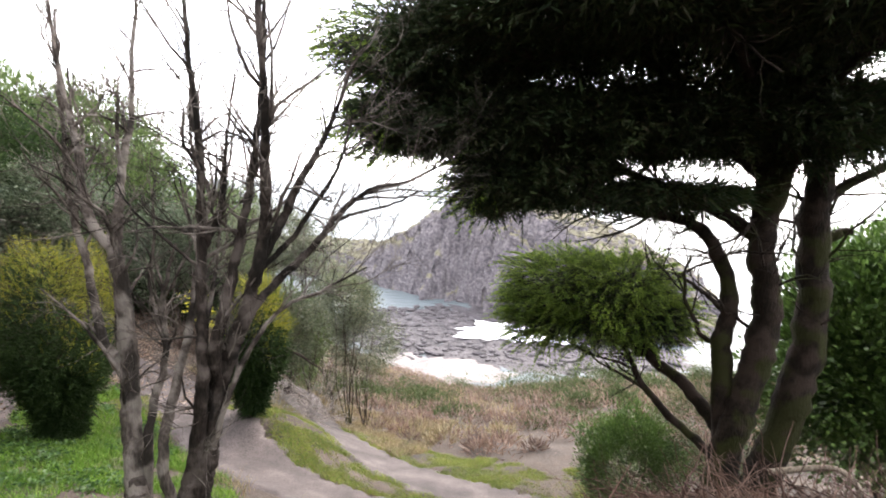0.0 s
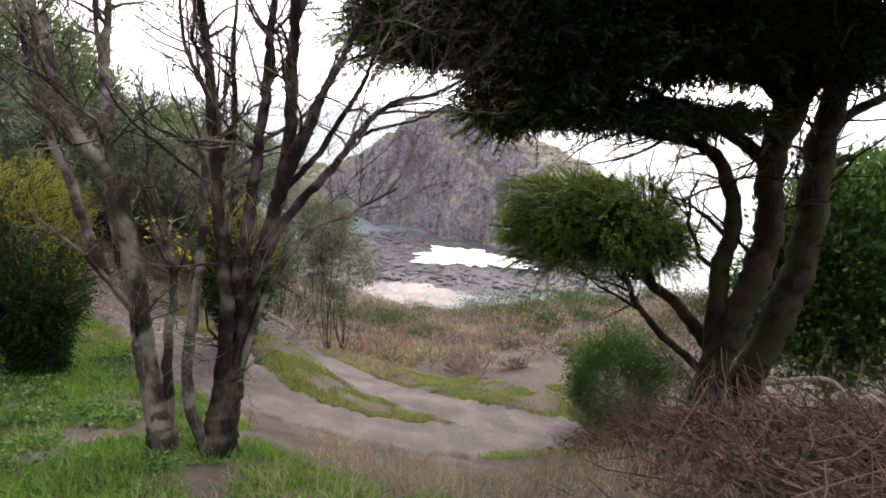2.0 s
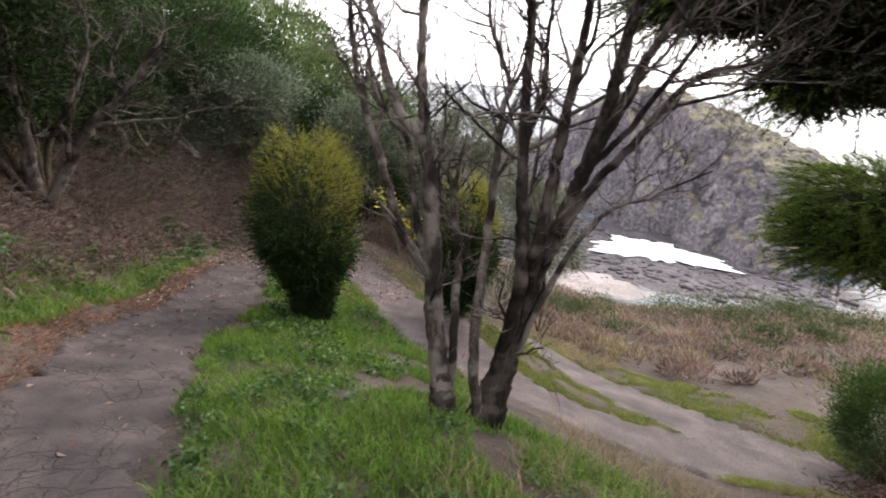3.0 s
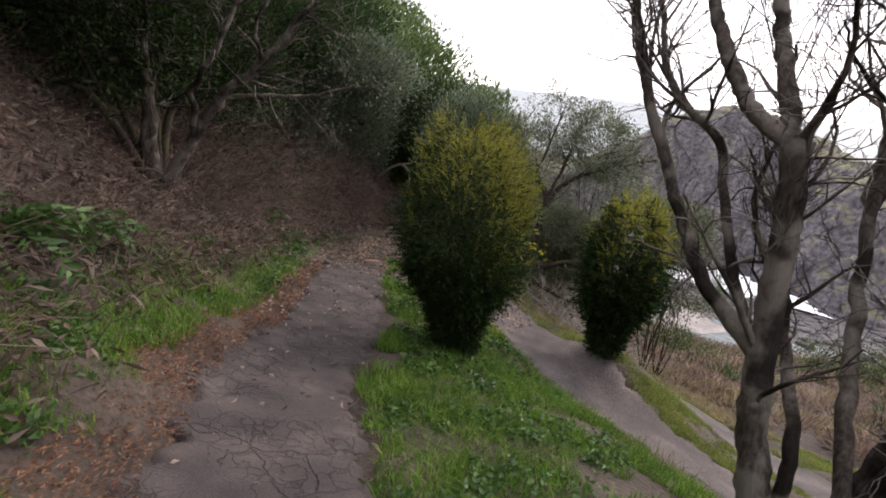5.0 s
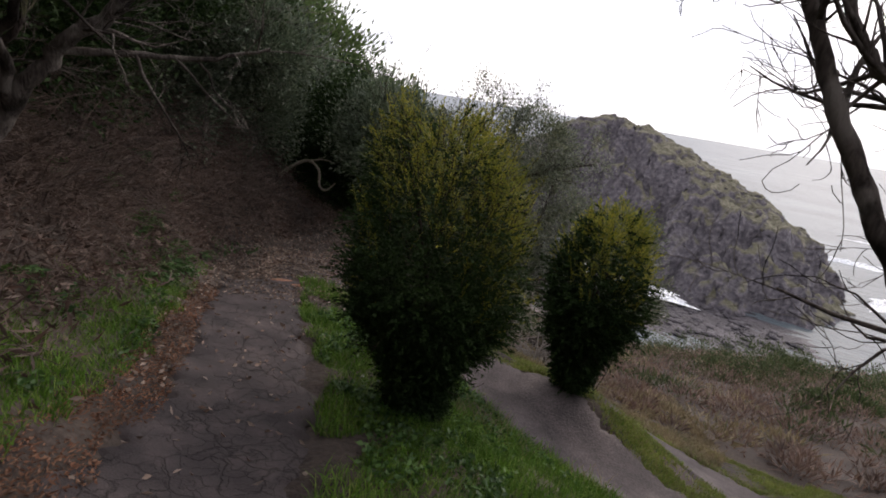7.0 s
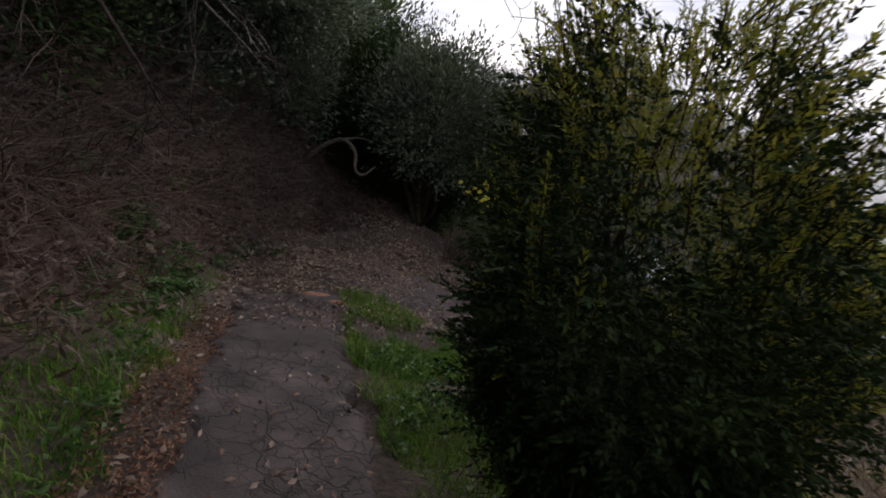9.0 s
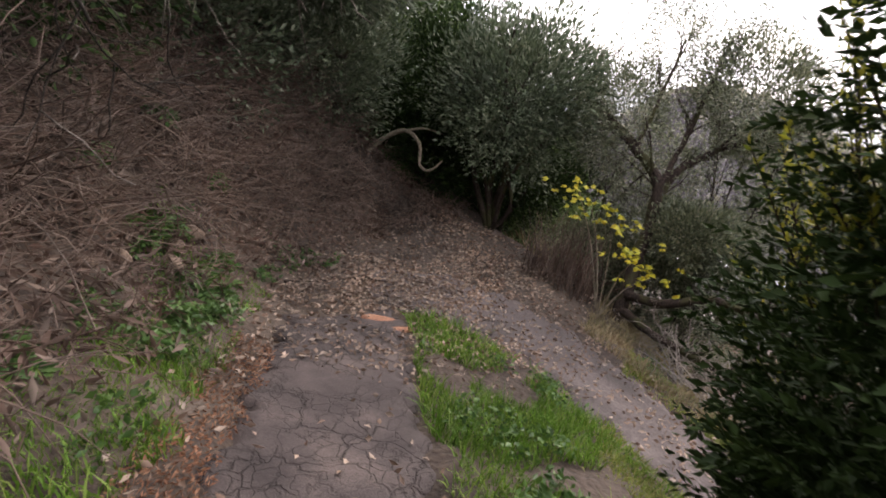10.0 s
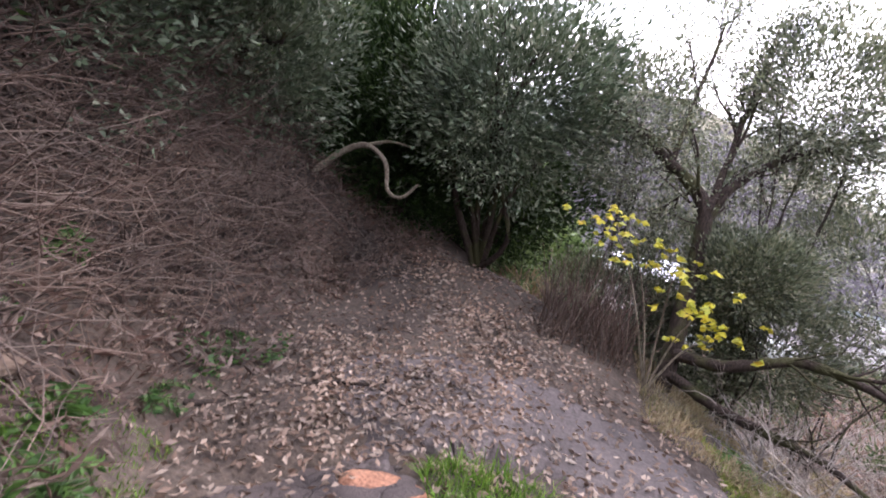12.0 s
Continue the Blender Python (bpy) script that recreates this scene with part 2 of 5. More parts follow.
ORANGE = mottled("orange_clay", (0.2, 0.095, 0.06), (0.27, 0.13, 0.08), (0.32, 0.17, 0.11), 6, 60, 0.95, 0.5, 0.01)
BOULDER = mottled("shore_boulder", (0.03, 0.026, 0.032), (0.055, 0.048, 0.055), (0.09, 0.08, 0.088), 0.8, 6, 0.6, 0.8, 0.2)
SAND = mottled("wet_sand", (0.13, 0.113, 0.11), (0.18, 0.157, 0.15), (0.23, 0.2, 0.195), 0.3, 8, 0.5, 0.3, 0.05)
FOAM = mottled("sea_foam", (0.6, 0.63, 0.66), (0.8, 0.82, 0.84), (0.88, 0.89, 0.9), 0.5, 4, 0.8, 0.6, 0.2)
COBBLE = mottled("cobble_shore", (0.024, 0.021, 0.026), (0.05, 0.043, 0.05), (0.09, 0.08, 0.088), 0.6, 3.5, 0.6, 1.0, 0.3)
SEA = sea_water()


# ---- mesh helpers ----
class Heap:
    """Gathers vertices and faces of one mesh."""

    def __init__(self):
        self.v, self.f3, self.f4, self.n = [], [], [], 0

    def add(self, v, f):
        v, f = np.asarray(v, float), np.asarray(f, int)
        (self.f3 if f.shape[1] == 3 else self.f4).append(f + self.n)
        self.v.append(v)
        self.n += len(v)

    def mesh(self, name, material, smooth=False):
        me = bpy.data.meshes.new(name)
        v = np.concatenate(self.v)
        f3 = np.concatenate(self.f3) if self.f3 else np.zeros((0, 3), int)
        f4 = np.concatenate(self.f4) if self.f4 else np.zeros((0, 4), int)
        me.vertices.add(len(v))
        me.vertices.foreach_set("co", v.ravel())
        me.loops.add(f3.size + f4.size)
        me.loops.foreach_set("vertex_index", np.concatenate([f3.ravel(), f4.ravel()]))
        me.polygons.add(len(f3) + len(f4))
        starts = np.concatenate([np.arange(len(f3)) * 3, f3.size + np.arange(len(f4)) * 4])
        me.polygons.foreach_set("loop_start", starts)
        if smooth:
            me.polygons.foreach_set("use_smooth", np.ones(len(f3) + len(f4), bool))
        me.update(calc_edges=True)
        me.validate()
        me.materials.append(material)
        return me


def piece(name, heap, material, parent=None, label="", smooth=False):
    """One mesh object, a thing of its own or a part of parent."""
    ob = new(name, heap.mesh(name, material, smooth))
    if parent is not None:
        ob.parent = parent
        ob.matrix_parent_inverse = parent.matrix_world.inverted()
    return tagged(ob, label)


def thing(name, at, label, category, group="", kind=""):
    ob = new(name)
    ob.matrix_world = Matrix.Translation(at)
    ob.empty_display_size = 0.2
    bpy.context.view_layer.update()
    return tagged(ob, label, category, group, kind)


def tube(heap, pts, radii, sides=7, rough=0.0):
    """A tapered limb along pts."""
    pts, radii = np.asarray(pts, float), np.asarray(radii, float)
    k = len(pts)
    along = np.gradient(pts, axis=0)
    along /= np.linalg.norm(along, axis=1)[:, None] + 1e-9
    ref = np.array([0.31, 0.95, 0.05]) if abs(along[0][2]) > 0.8 else np.array([0.1, 0.05, 1.0])
    u = np.cross(along, ref)
    u /= np.linalg.norm(u, axis=1)[:, None] + 1e-9
    w = np.cross(along, u)
    a = np.linspace(0, 2 * np.pi, sides, endpoint=False)
    ring = np.cos(a)[None, :, None] * u[:, None] + np.sin(a)[None, :, None] * w[:, None]
    r = radii[:, None, None] * (1 + rough * rng.uniform(-1, 1, (k, sides, 1)))
    v = (pts[:, None] + ring * r).reshape(-1, 3)
    i, j = np.meshgrid(np.arange(k - 1), np.arange(sides), indexing="ij")
    j2 = (j + 1) % sides
    f = np.stack([i * sides + j, i * sides + j2, (i + 1) * sides + j2, (i + 1) * sides + j], -1).reshape(-1, 4)
    heap.add(v, f)


def curve_through(pts, n):
    """Smooth points along a bent line (Catmull-Rom)."""
    p = np.asarray(pts, float)
    p = np.vstack([2 * p[0] - p[1], p, 2 * p[-1] - p[-2]])
    out = []
    for s in np.linspace(0, len(pts) - 1, n):
        i = min(int(s), len(pts) - 2)
        t = s - i
        a, b, c, d = p[i:i + 4]
        out.append(0.5 * (2 * b + (c - a) * t + (2 * a - 5 * b + 4 * c - d) * t * t + (3 * b - a - 3 * c + d) * t ** 3))
    return np.array(out)


def wander(start, way, length, n, bend=0.25, lift=0.0):
    """A crooked twig."""
    p, d = [np.asarray(start, float)], np.asarray(way, float)
    d = d / (np.linalg.norm(d) + 1e-9)
    for _ in range(n - 1):
        d = d + rng.normal(0, bend, 3) + np.array([0, 0, lift])
        d /= np.linalg.norm(d)
        p.append(p[-1] + d * length / (n - 1))
    return np.array(p)


def twigs(heap, pts, radii, depth, density, length, spread=0.9, lift=0.06, tips=None, low=0.25):
    """Side shoots along a limb, and shoots on them."""
    seg = np.linalg.norm(np.diff(pts, axis=0), axis=1).sum()
    for _ in range(max(1, int(seg * density))):
        s = rng.uniform(low, 1.0) * (len(pts) - 1)
        i = min(int(s), len(pts) - 2)
        p = pts[i] + (pts[i + 1] - pts[i]) * (s - i)
        r = (radii[i] + (radii[i + 1] - radii[i]) * (s - i)) * 0.55
        d = pts[i + 1] - pts[i]
        d = d / (np.linalg.norm(d) + 1e-9) + rng.normal(0, spread * 0.6, 3)
        ln = length * rng.uniform(0.5, 1.2)
        q = wander(p, d, ln, 6, 0.22, lift)
        r = max(min(r, ln * 0.022), 0.0022)
        rr = np.linspace(r, max(0.0014, r * 0.25), 6)
        tube(heap, q, rr, 5 if r > 0.008 else 4 if r > 0.004 else 3)
        if depth > 1:
            twigs(heap, q, rr, depth - 1, density * 1.5, length * 0.5, spread, lift, tips, 0.15)
        elif tips is not None:
            tips.append(q[-1])
            tips.append(q[3])


def leaves(heap, at, length, width, droop=0.0, ways=None, fold=0.25):
    """A leaf at each place: a folded lozenge."""
    at = np.asarray(at, float)
    k = len(at)
    d = rng.normal(0, 1, (k, 3)) if ways is None else np.asarray(ways) + rng.normal(0, 0.45, (k, 3))
    d[:, 2] -= droop
    d /= np.linalg.norm(d, axis=1)[:, None] + 1e-9
    s = np.cross(d, rng.normal(0, 1, (k, 3)))
    s /= np.linalg.norm(s, axis=1)[:, None] + 1e-9
    up = np.cross(s, d)
    ln = (length * rng.uniform(0.6, 1.3, k))[:, None]
    w = (width * rng.uniform(0.7, 1.25, k))[:, None]
    mid = at + d * ln * 0.45 + up * w * fold
    v = np.stack([at, mid + s * w * 0.5, at + d * ln, mid - s * w * 0.5], 1).reshape(-1, 3)
    b = np.arange(k)[:, None] * 4
    f = np.concatenate([b + [0, 1, 2], b + [0, 2, 3]])
    heap.add(v, f)


def blades(heap, x, y, height, width, lean=0.5, z=None, base=0.0):
    """Grass blades on the slope, bent over."""
    k = len(x)
    z = (ground(x, y) if z is None else z) - 0.01 + base
    a = rng.uniform(0, 2 * np.pi, k)
    h = height * rng.uniform(0.45, 1.25, k)
    side = np.stack([np.cos(a), np.sin(a), 0 * a], 1) * (width * rng.uniform(0.6, 1.3, k))[:, None]
    b = rng.uniform(0, 2 * np.pi, k)
    bend = np.stack([np.cos(b), np.sin(b), 0 * b], 1) * (h * lean * rng.uniform(0.2, 1.2, k))[:, None]
    p = np.stack([x, y, z], 1)
    up = np.stack([0 * h, 0 * h, h], 1)
    m = p + up * 0.6 + bend * 0.35
    t = p + up * 0.95 + bend
    v = np.stack([p - side, p + side, m + side * 0.7, m - side * 0.7, t], 1).reshape(-1, 3)
    i = np.arange(k)[:, None] * 5
    heap.add(v, np.concatenate([i + [0, 1, 2], i + [0, 2, 3], i + [3, 2, 4]]))


def ball_points(k, centre, size, shell=0.35):
    """Places in the outer part of an uneven, lumpy mass."""
    d = rng.normal(0, 1, (k, 3))
    d /= np.linalg.norm(d, axis=1)[:, None]
    f = rng.uniform(0, 6.28, 6)
    bulge = np.sin(3 * d[:, 0] + 2 * d[:, 2] + f[0]) + np.sin(4 * d[:, 1] - 3 * d[:, 2] + f[1]) + np.sin(5 * d[:, 2] + 4 * d[:, 0] + f[2]) + np.sin(7 * d[:, 1] + 5 * d[:, 0] + f[3])
    r = rng.uniform(shell, 1, k) ** 0.6 * (1 + 0.075 * bulge)
    return np.asarray(centre) + d * r[:, None] * np.asarray(size), d


def clumps(k_clumps, per, centre, size, clump, shell=0.6, flat=0.8):
    """Places grouped in many small clumps over a mass, with gaps."""
    c, d = ball_points(k_clumps, centre, size, shell)
    c += rng.normal(0, 0.06, c.shape) * np.asarray(size)
    p = np.repeat(c, per, 0) + rng.normal(0, 1, (k_clumps * per, 3)) * clump * rng.uniform(0.5, 1.2, (k_clumps, 1)).repeat(per, 0) * np.array([1, 1, flat])
    return p, np.repeat(d, per, 0)


# ---- the lie of the land ----
# spot heights along the features of the slope: x, y, z
UPPER = [(3.2, -2.0, 0.55), (1.0, -0.3, 0.0), (-1.6, 0.55, -0.33), (-3.1, 1.35, -0.66), (-4.2, 2.3, -0.88), (-5.05, 3.3, -1.2), (-5.75, 4.4, -1.5), (-6.5, 5.6, -1.74), (-7.4, 7.1, -2.04)]
BEND = [(-8.1, 7.9, -2.12), (-7.4, 8.7, -2.22), (-6.2, 8.7, -2.38), (-8.5, 8.4, -2.2), (-8.3, 9.6, -2.2), (-7.6, 10.6, -2.28), (-8.8, 10.7, -2.1), (-6.9, 10.3, -2.45)]
LOWER = [(-5.3, 7.8, -2.42), (-4.3, 7.0, -2.4), (-3.3, 6.35, -2.4), (-2.1, 5.85, -2.45), (-0.8, 5.9, -2.7), (0.6, 6.3, -2.95), (2.2, 6.6, -3.1), (4.0, 6.6, -3.0)]
SECOND = [(1.3, 7.0, -3.1), (-0.3, 7.25, -3.1), (-1.75, 7.9, -3.2), (-3.0, 9.2, -3.5), (-4.2, 10.8, -4.0)]
BANK = [(-2.6, -0.9, -0.1), (-4.2, 0.6, -0.3), (-5.9, 2.3, -0.4), (-7.0, 3.6, -0.9), (-8.2, 5.7, -1.55), (-8.9, 7.0, -1.85), (-9.4, 6.7, -0.55), (-9.25, 8.3, -2.02), (-9.85, 8.3, -0.7), (-9.4, 9.7, -2.1), (-10.05, 9.8, -0.8)]
UPHILL = [(-4.5, -3.0, 2.2), (-8.0, 1.5, 2.0), (-10.6, 5.0, 1.2), (-11.6, 8.0, 0.3), (-11.2, 11.3, -1.2), (-9.0, 13.0, -2.6), (-18.0, 6.0, 4.5), (-20, 16, 3.0), (-14, 20, -1.5)]
BELOW = [(0.2, 2.0, -0.45), (-1.9, 3.35, -1.1), (1.8, 4.3, -1.2), (4.8, 4.4, -0.8), (2.7, 5.5, -2.15), (3.6, 4.2, -1.0), (6.0, 1.0, 0.3), (-4.5, 5.1, -1.76), (-4.3, 4.2, -1.38), (-5.2, 6.2, -1.9), (-3.2, 4.6, -1.6), (-0.6, 4.3, -1.85), (0.4, 4.6, -2.15), (-3.35, 7.15, -2.16), (-5.2, 9.6, -2.9), (-6.0, 10.8, -2.75), (-4.0, 8.9, -3.0)]
FAR = [(1.7, 8.7, -3.3), (3.0, 14.9, -4.95), (-2.5, 14.5, -5.6), (8.0, 8.0, -2.6), (9.0, 18.0, -5.6), (-1.0, 22.0, -8.3), (2.5, 20.0, -6.9), (6.0, 26.0, -8.3), (-8.0, 22.0, -8.9), (-8.0, 14.5, -5.0), (16.0, 24.0, -6.5), (20.0, 8.0, -1.0), (-14.0, 30.0, -9.0), (12, -6, 2.0), (0, -8, 3.5)]
SHORE = [(0.0, 36.0, -14.3), (-14.0, 46.0, -14.3), (14.0, 37.0, -14.3), (30.0, 33.0, -13.5), (-40, 50, -10.0), (60, 40, -14.5), (0, 60, -16.0), (40, 80, -18.0), (-40, 90, -17.0)]
SPOTS = np.array(UPPER + BEND + LOWER + SECOND + BANK + UPHILL + BELOW + FAR + SHORE)


def kernel(d2):
    return np.sqrt(d2 + 0.36)


n_spots = len(SPOTS)
_a = np.zeros((n_spots + 3, n_spots + 3))
_d = SPOTS[:, None, :2] - SPOTS[None, :, :2]
_a[:n_spots, :n_spots] = kernel((_d ** 2).sum(2)) - 0.05 * np.eye(n_spots)
_a[:n_spots, n_spots:] = np.column_stack([np.ones(n_spots), SPOTS[:, :2]])
_a[n_spots:, :n_spots] = _a[:n_spots, n_spots:].T
WEIGHTS = np.linalg.solve(_a, np.concatenate([SPOTS[:, 2], np.zeros(3)]))


def ground(x, y):
    """Height of the slope at arrays x, y."""
    x, y = np.asarray(x, float), np.asarray(y, float)
    out = WEIGHTS[n_spots] + WEIGHTS[n_spots + 1] * x + WEIGHTS[n_spots + 2] * y
    for (sx, sy, _), w in zip(SPOTS, WEIGHTS):
        out = out + w * kernel((x - sx) ** 2 + (y - sy) ** 2)
    return out


def along(line, x, y):
    """Distance from points to a bent line, and the side (left of its way is positive)."""
    x, y = np.asarray(x, float), np.asarray(y, float)
    best = np.full(x.shape, 1e9)
    side = np.zeros(x.shape)
    for (ax, ay), (bx, by) in zip(line[:-1], line[1:]):
        dx, dy = bx - ax, by - ay
        t = np.clip(((x - ax) * dx + (y - ay) * dy) / (dx * dx + dy * dy), 0, 1)
        d = np.hypot(x - ax - t * dx, y - ay - t * dy)
        s = np.sign(dx * (y - ay) - dy * (x - ax))
        near = d < best
        best, side = np.where(near, d, best), np.where(near, s, side)
    return best, side


UP_LINE = curve_through([(4.2, -2.3), (1.2, -0.5), (-1.7, 0.45), (-3.28, 1.4), (-4.2, 2.4), (-4.85, 3.05), (-5.6, 4.35), (-6.74, 5.85), (-7.3, 6.65), (-7.7, 7.25)], 34)
LOW_LINE = curve_through([(-7.9, 7.6), (-7.3, 8.2), (-6.3, 8.3), (-5.3, 7.85), (-4.3, 7.05), (-3.3, 6.4), (-2.1, 5.9), (-0.8, 5.95), (0.6, 6.4), (2.2, 6.65), (4.5, 6.6)], 36)
SEC_LINE = curve_through([(2.2, 6.8), (0.8, 6.95), (-0.3, 7.25), (-1.75, 7.95), (-3.0, 9.1), (-4.2, 10.7), (-5.5, 12.5)], 26)


def ripple(x, y, scale, seed=0.0):
    return np.sin(x * 2.1 * scale + 1.3 * np.sin(y * 1.7 * scale + seed)) * np.cos(y * 2.3 * scale + 1.1 * np.sin(x * 1.9 * scale + seed))


def stretch_axis(middle, reach, step, n):
    u = np.linspace(-1, 1, n)
    k = 7.5
    return middle + reach * np.sinh(k * u) / np.sinh(k)


# ground: one sheet, fine near the paths, reaching the horizon below the sea
gx, gy = np.meshgrid(stretch_axis(-3.5, 1500, 0.05, 440), stretch_axis(5.0, 1500, 0.05, 440), indexing="ij")
far = np.hypot(gx, gy)
inner = np.clip(gx, -60, 70) , np.clip(gy, -40, 95)
gz = ground(*inner)
gz = np.where((gy > 36) & (gx > -34), np.minimum(gz, -14.3 - np.clip((gy - 36) * 0.05, 0, 3)), gz)
gz = gz + (0.03 * ripple(gx, gy, 1.6) + 0.02 * ripple(gx, gy, 4.1, 2.0)) * (far < 60) + 0.35 * ripple(gx, gy, 0.35, 1.0) * np.clip((far - 14) / 14, 0, 1) * (gz > -14)
for line, half in ((UP_LINE[:-2], 0.42), (LOW_LINE[3:], 0.5), (SEC_LINE, 0.46)):
    d, _ = along(line, gx, gy)
    gz = gz - 0.05 * np.clip((half + 0.12 - d) / 0.12, 0, 1)
heap = Heap()
gi, gj = np.meshgrid(np.arange(439), np.arange(439), indexing="ij")
heap.add(np.stack([gx, gy, gz], -1).reshape(-1, 3), np.stack([gi * 440 + gj, (gi + 1) * 440 + gj, (gi + 1) * 440 + gj + 1, gi * 440 + gj + 1], -1).reshape(-1, 4))
tagged(piece("ground", heap, SOIL, smooth=True), "brown earth hillside falling to a cove", "ground", kind="structure")


def trail(name, line, half, material, label):
    """A worn path laid on the slope, with ragged edges."""
    n = 14
    dense = curve_through(line, len(line) * 12)
    d = np.gradient(dense, axis=0)
    d /= np.linalg.norm(d, axis=1)[:, None]
    nrm = np.stack([-d[:, 1], d[:, 0]], 1)
    k = np.linspace(-1, 1, n)
    s = np.arange(len(dense))
    wob = half * (1 + 0.10 * np.sin(s * 0.31) + 0.07 * np.sin(s * 0.83 + 1) + 0.05 * rng.uniform(-1, 1, len(s)))
    wob2 = half * (1 + 0.10 * np.sin(s * 0.27 + 2) + 0.07 * np.sin(s * 0.71) + 0.05 * rng.uniform(-1, 1, len(s)))
    w = np.where(k[None] < 0, wob[:, None] * k[None], wob2[:, None] * k[None])
    p = dense[:, None] + nrm[:, None] * w[:, :, None]
    z = ground(p[..., 0], p[..., 1]) + 0.012 - 0.07 * np.clip((np.abs(k)[None] - 0.86) / 0.14, 0, 1) + 0.003 * ripple(p[..., 0], p[..., 1], 5) - 0.05 * np.clip(1 - np.minimum(s, s[::-1]) / 22, 0, 1)[:, None] ** 2 + 0.02 * (ripple(p[..., 0], p[..., 1], 2.5) - 0.6) * np.clip(1 - np.minimum(s, s[::-1]) / 30, 0, 1)[:, None]
    h = Heap()
    i, j = np.meshgrid(np.arange(len(dense) - 1), np.arange(n - 1), indexing="ij")
    h.add(np.concatenate([p, z[..., None]], -1).reshape(-1, 3), np.stack([i * n + j, (i + 1) * n + j, (i + 1) * n + j + 1, i * n + j + 1], -1).reshape(-1, 4))
    tagged(piece(name, h, material, smooth=True), label, "path", kind="structure")


trail("path_1", UP_LINE, 0.5, TAR, "cracked grey asphalt footpath along a hillside")
trail("path_2", LOW_LINE, 0.6, DIRT, "bare earth path doubling back down the slope")
trail("path_3", SEC_LINE, 0.58, DIRT, "grey trodden path leading down to the cove")

# sea, beach and headland
heap = Heap()
heap.add([(-4000, 30, -14.0), (4000, 30, -14.0), (4000, 4500, -14.0), (-4000, 4500, -14.0)], [(0, 1, 2, 3)])
tagged(piece("water", heap, SEA), "grey-blue sea running to the horizon", "sea", kind="structure")

SHORELINE = [(-60, 78), (-30, 72), (-18.6, 66.6), (-7.5, 61.8), (-1.9, 58.8), (2.6, 55.5), (6.4, 50.2), (12, 51), (17, 53.5), (23, 58), (27, 68), (30, 85), (10, 100), (-60, 104)]


def headland_height(x, y):
    n = len(SHORELINE)
    d, _ = along(SHORELINE + SHORELINE[:1], x, y)
    inside = np.zeros(x.shape, bool)
    for (ax, ay), (bx, by) in zip(SHORELINE, SHORELINE[1:] + SHORELINE[:1]):
        cross = ((ay > y) != (by > y)) & (x < (bx - ax) * (y - ay) / (by - ay + 1e-9) + ax)
        inside ^= cross
    d = np.where(inside, d, -d) + 1.5 * ripple(x, y, 0.2, 2.0) + 0.9 * ripple(x, y, 0.42) + 0.45 * ripple(x, y, 0.95, 1.0) + 0.1 * ripple(x, y, 2.2, 3.0)
    left = np.where(x < -5.2, 7.5, 12.0)
    top = -7.5 + 8.6 * np.exp(-((x + 5.2) ** 2) / (2 * left ** 2) - (y - 71) ** 2 / (2 * 10.0 ** 2))
    top = top - 4.5 * np.clip((x - 14) / 12, 0, 1.2) - 3.0 * np.clip((-x - 18) / 8, 0, 1)
    cliff = np.clip(d / 5.5, 0, 1)
    cliff = cliff ** 0.9
    z = -15.2 + (top + 15.2) * cliff
    rough = 0.55 * ripple(x, y, 0.6, 2.0) + 0.2 * ripple(x, y, 1.5, 4.0) + 0.08 * ripple(x, y, 3.3, 5.0)
    return np.where(d > 0, z + rough * np.clip(d / 2, 0, 1), -15.2 + np.maximum(d, -3) * 0.3)


hx, hy = np.meshgrid(np.linspace(-55, 34, 330), np.linspace(46, 108, 240), indexing="ij")
hz = headland_height(hx, hy)
heap = Heap()
hi, hj = np.meshgrid(np.arange(329), np.arange(239), indexing="ij")
jog = 0.3 * np.stack([ripple(hx, hz, 0.9), ripple(hy, hz, 1.1)], -1) + 0.22 * np.stack([ripple(hy, hz, 2.3), ripple(hx, hz, 2.6)], -1)
heap.add(np.stack([hx + jog[..., 0], hy + jog[..., 1], hz], -1).reshape(-1, 3), np.stack([hi * 240 + hj, (hi + 1) * 240 + hj, (hi + 1) * 240 + hj + 1, hi * 240 + hj + 1], -1).reshape(-1, 4))
tagged(piece("headland", heap, ROCK, smooth=True), "rocky headland with dark cliffs and a grassy top", "headland", kind="structure")


def blot(name, centre, rx, ry, z, material, label, category, seed, kind="structure", turn=0.0, ragged=0.25, thick=0.12):
    """A low ragged sheet: foam or sand."""
    h = Heap()
    a = np.linspace(0, 2 * np.pi, 97)[:-1]
    edge = 1 + ragged * (np.sin(3 * a + seed) * 0.5 + np.sin(7 * a + 2 * seed) * 0.3 + np.sin(17 * a + seed) * 0.22 + np.sin(29 * a) * 0.15)
    rings = np.linspace(0.02, 1, 14)
    rr = rings[:, None] * edge[None]
    x, y = rx * rr * np.cos(a)[None], ry * rr * np.sin(a)[None]
    c, s = math.cos(turn), math.sin(turn)
    X, Y = centre[0] + c * x - s * y, centre[1] + s * x + c * y
    Z = z + thick * (1 - rings[:, None] ** 3) * (0.7 + 0.6 * ripple(X, Y, 1.4, seed)) - 0.02 * rings[:, None]
    n = len(a)
    i, j = np.meshgrid(np.arange(13), np.arange(n), indexing="ij")
    j2 = (j + 1) % n
    h.add(np.stack([X, Y, Z], -1).reshape(-1, 3), np.stack([i * n + j, (i + 1) * n + j, (i + 1) * n + j2, i * n + j2], -1).reshape(-1, 4))
    tagged(piece(name, h, material, smooth=True), label, category, kind=kind)


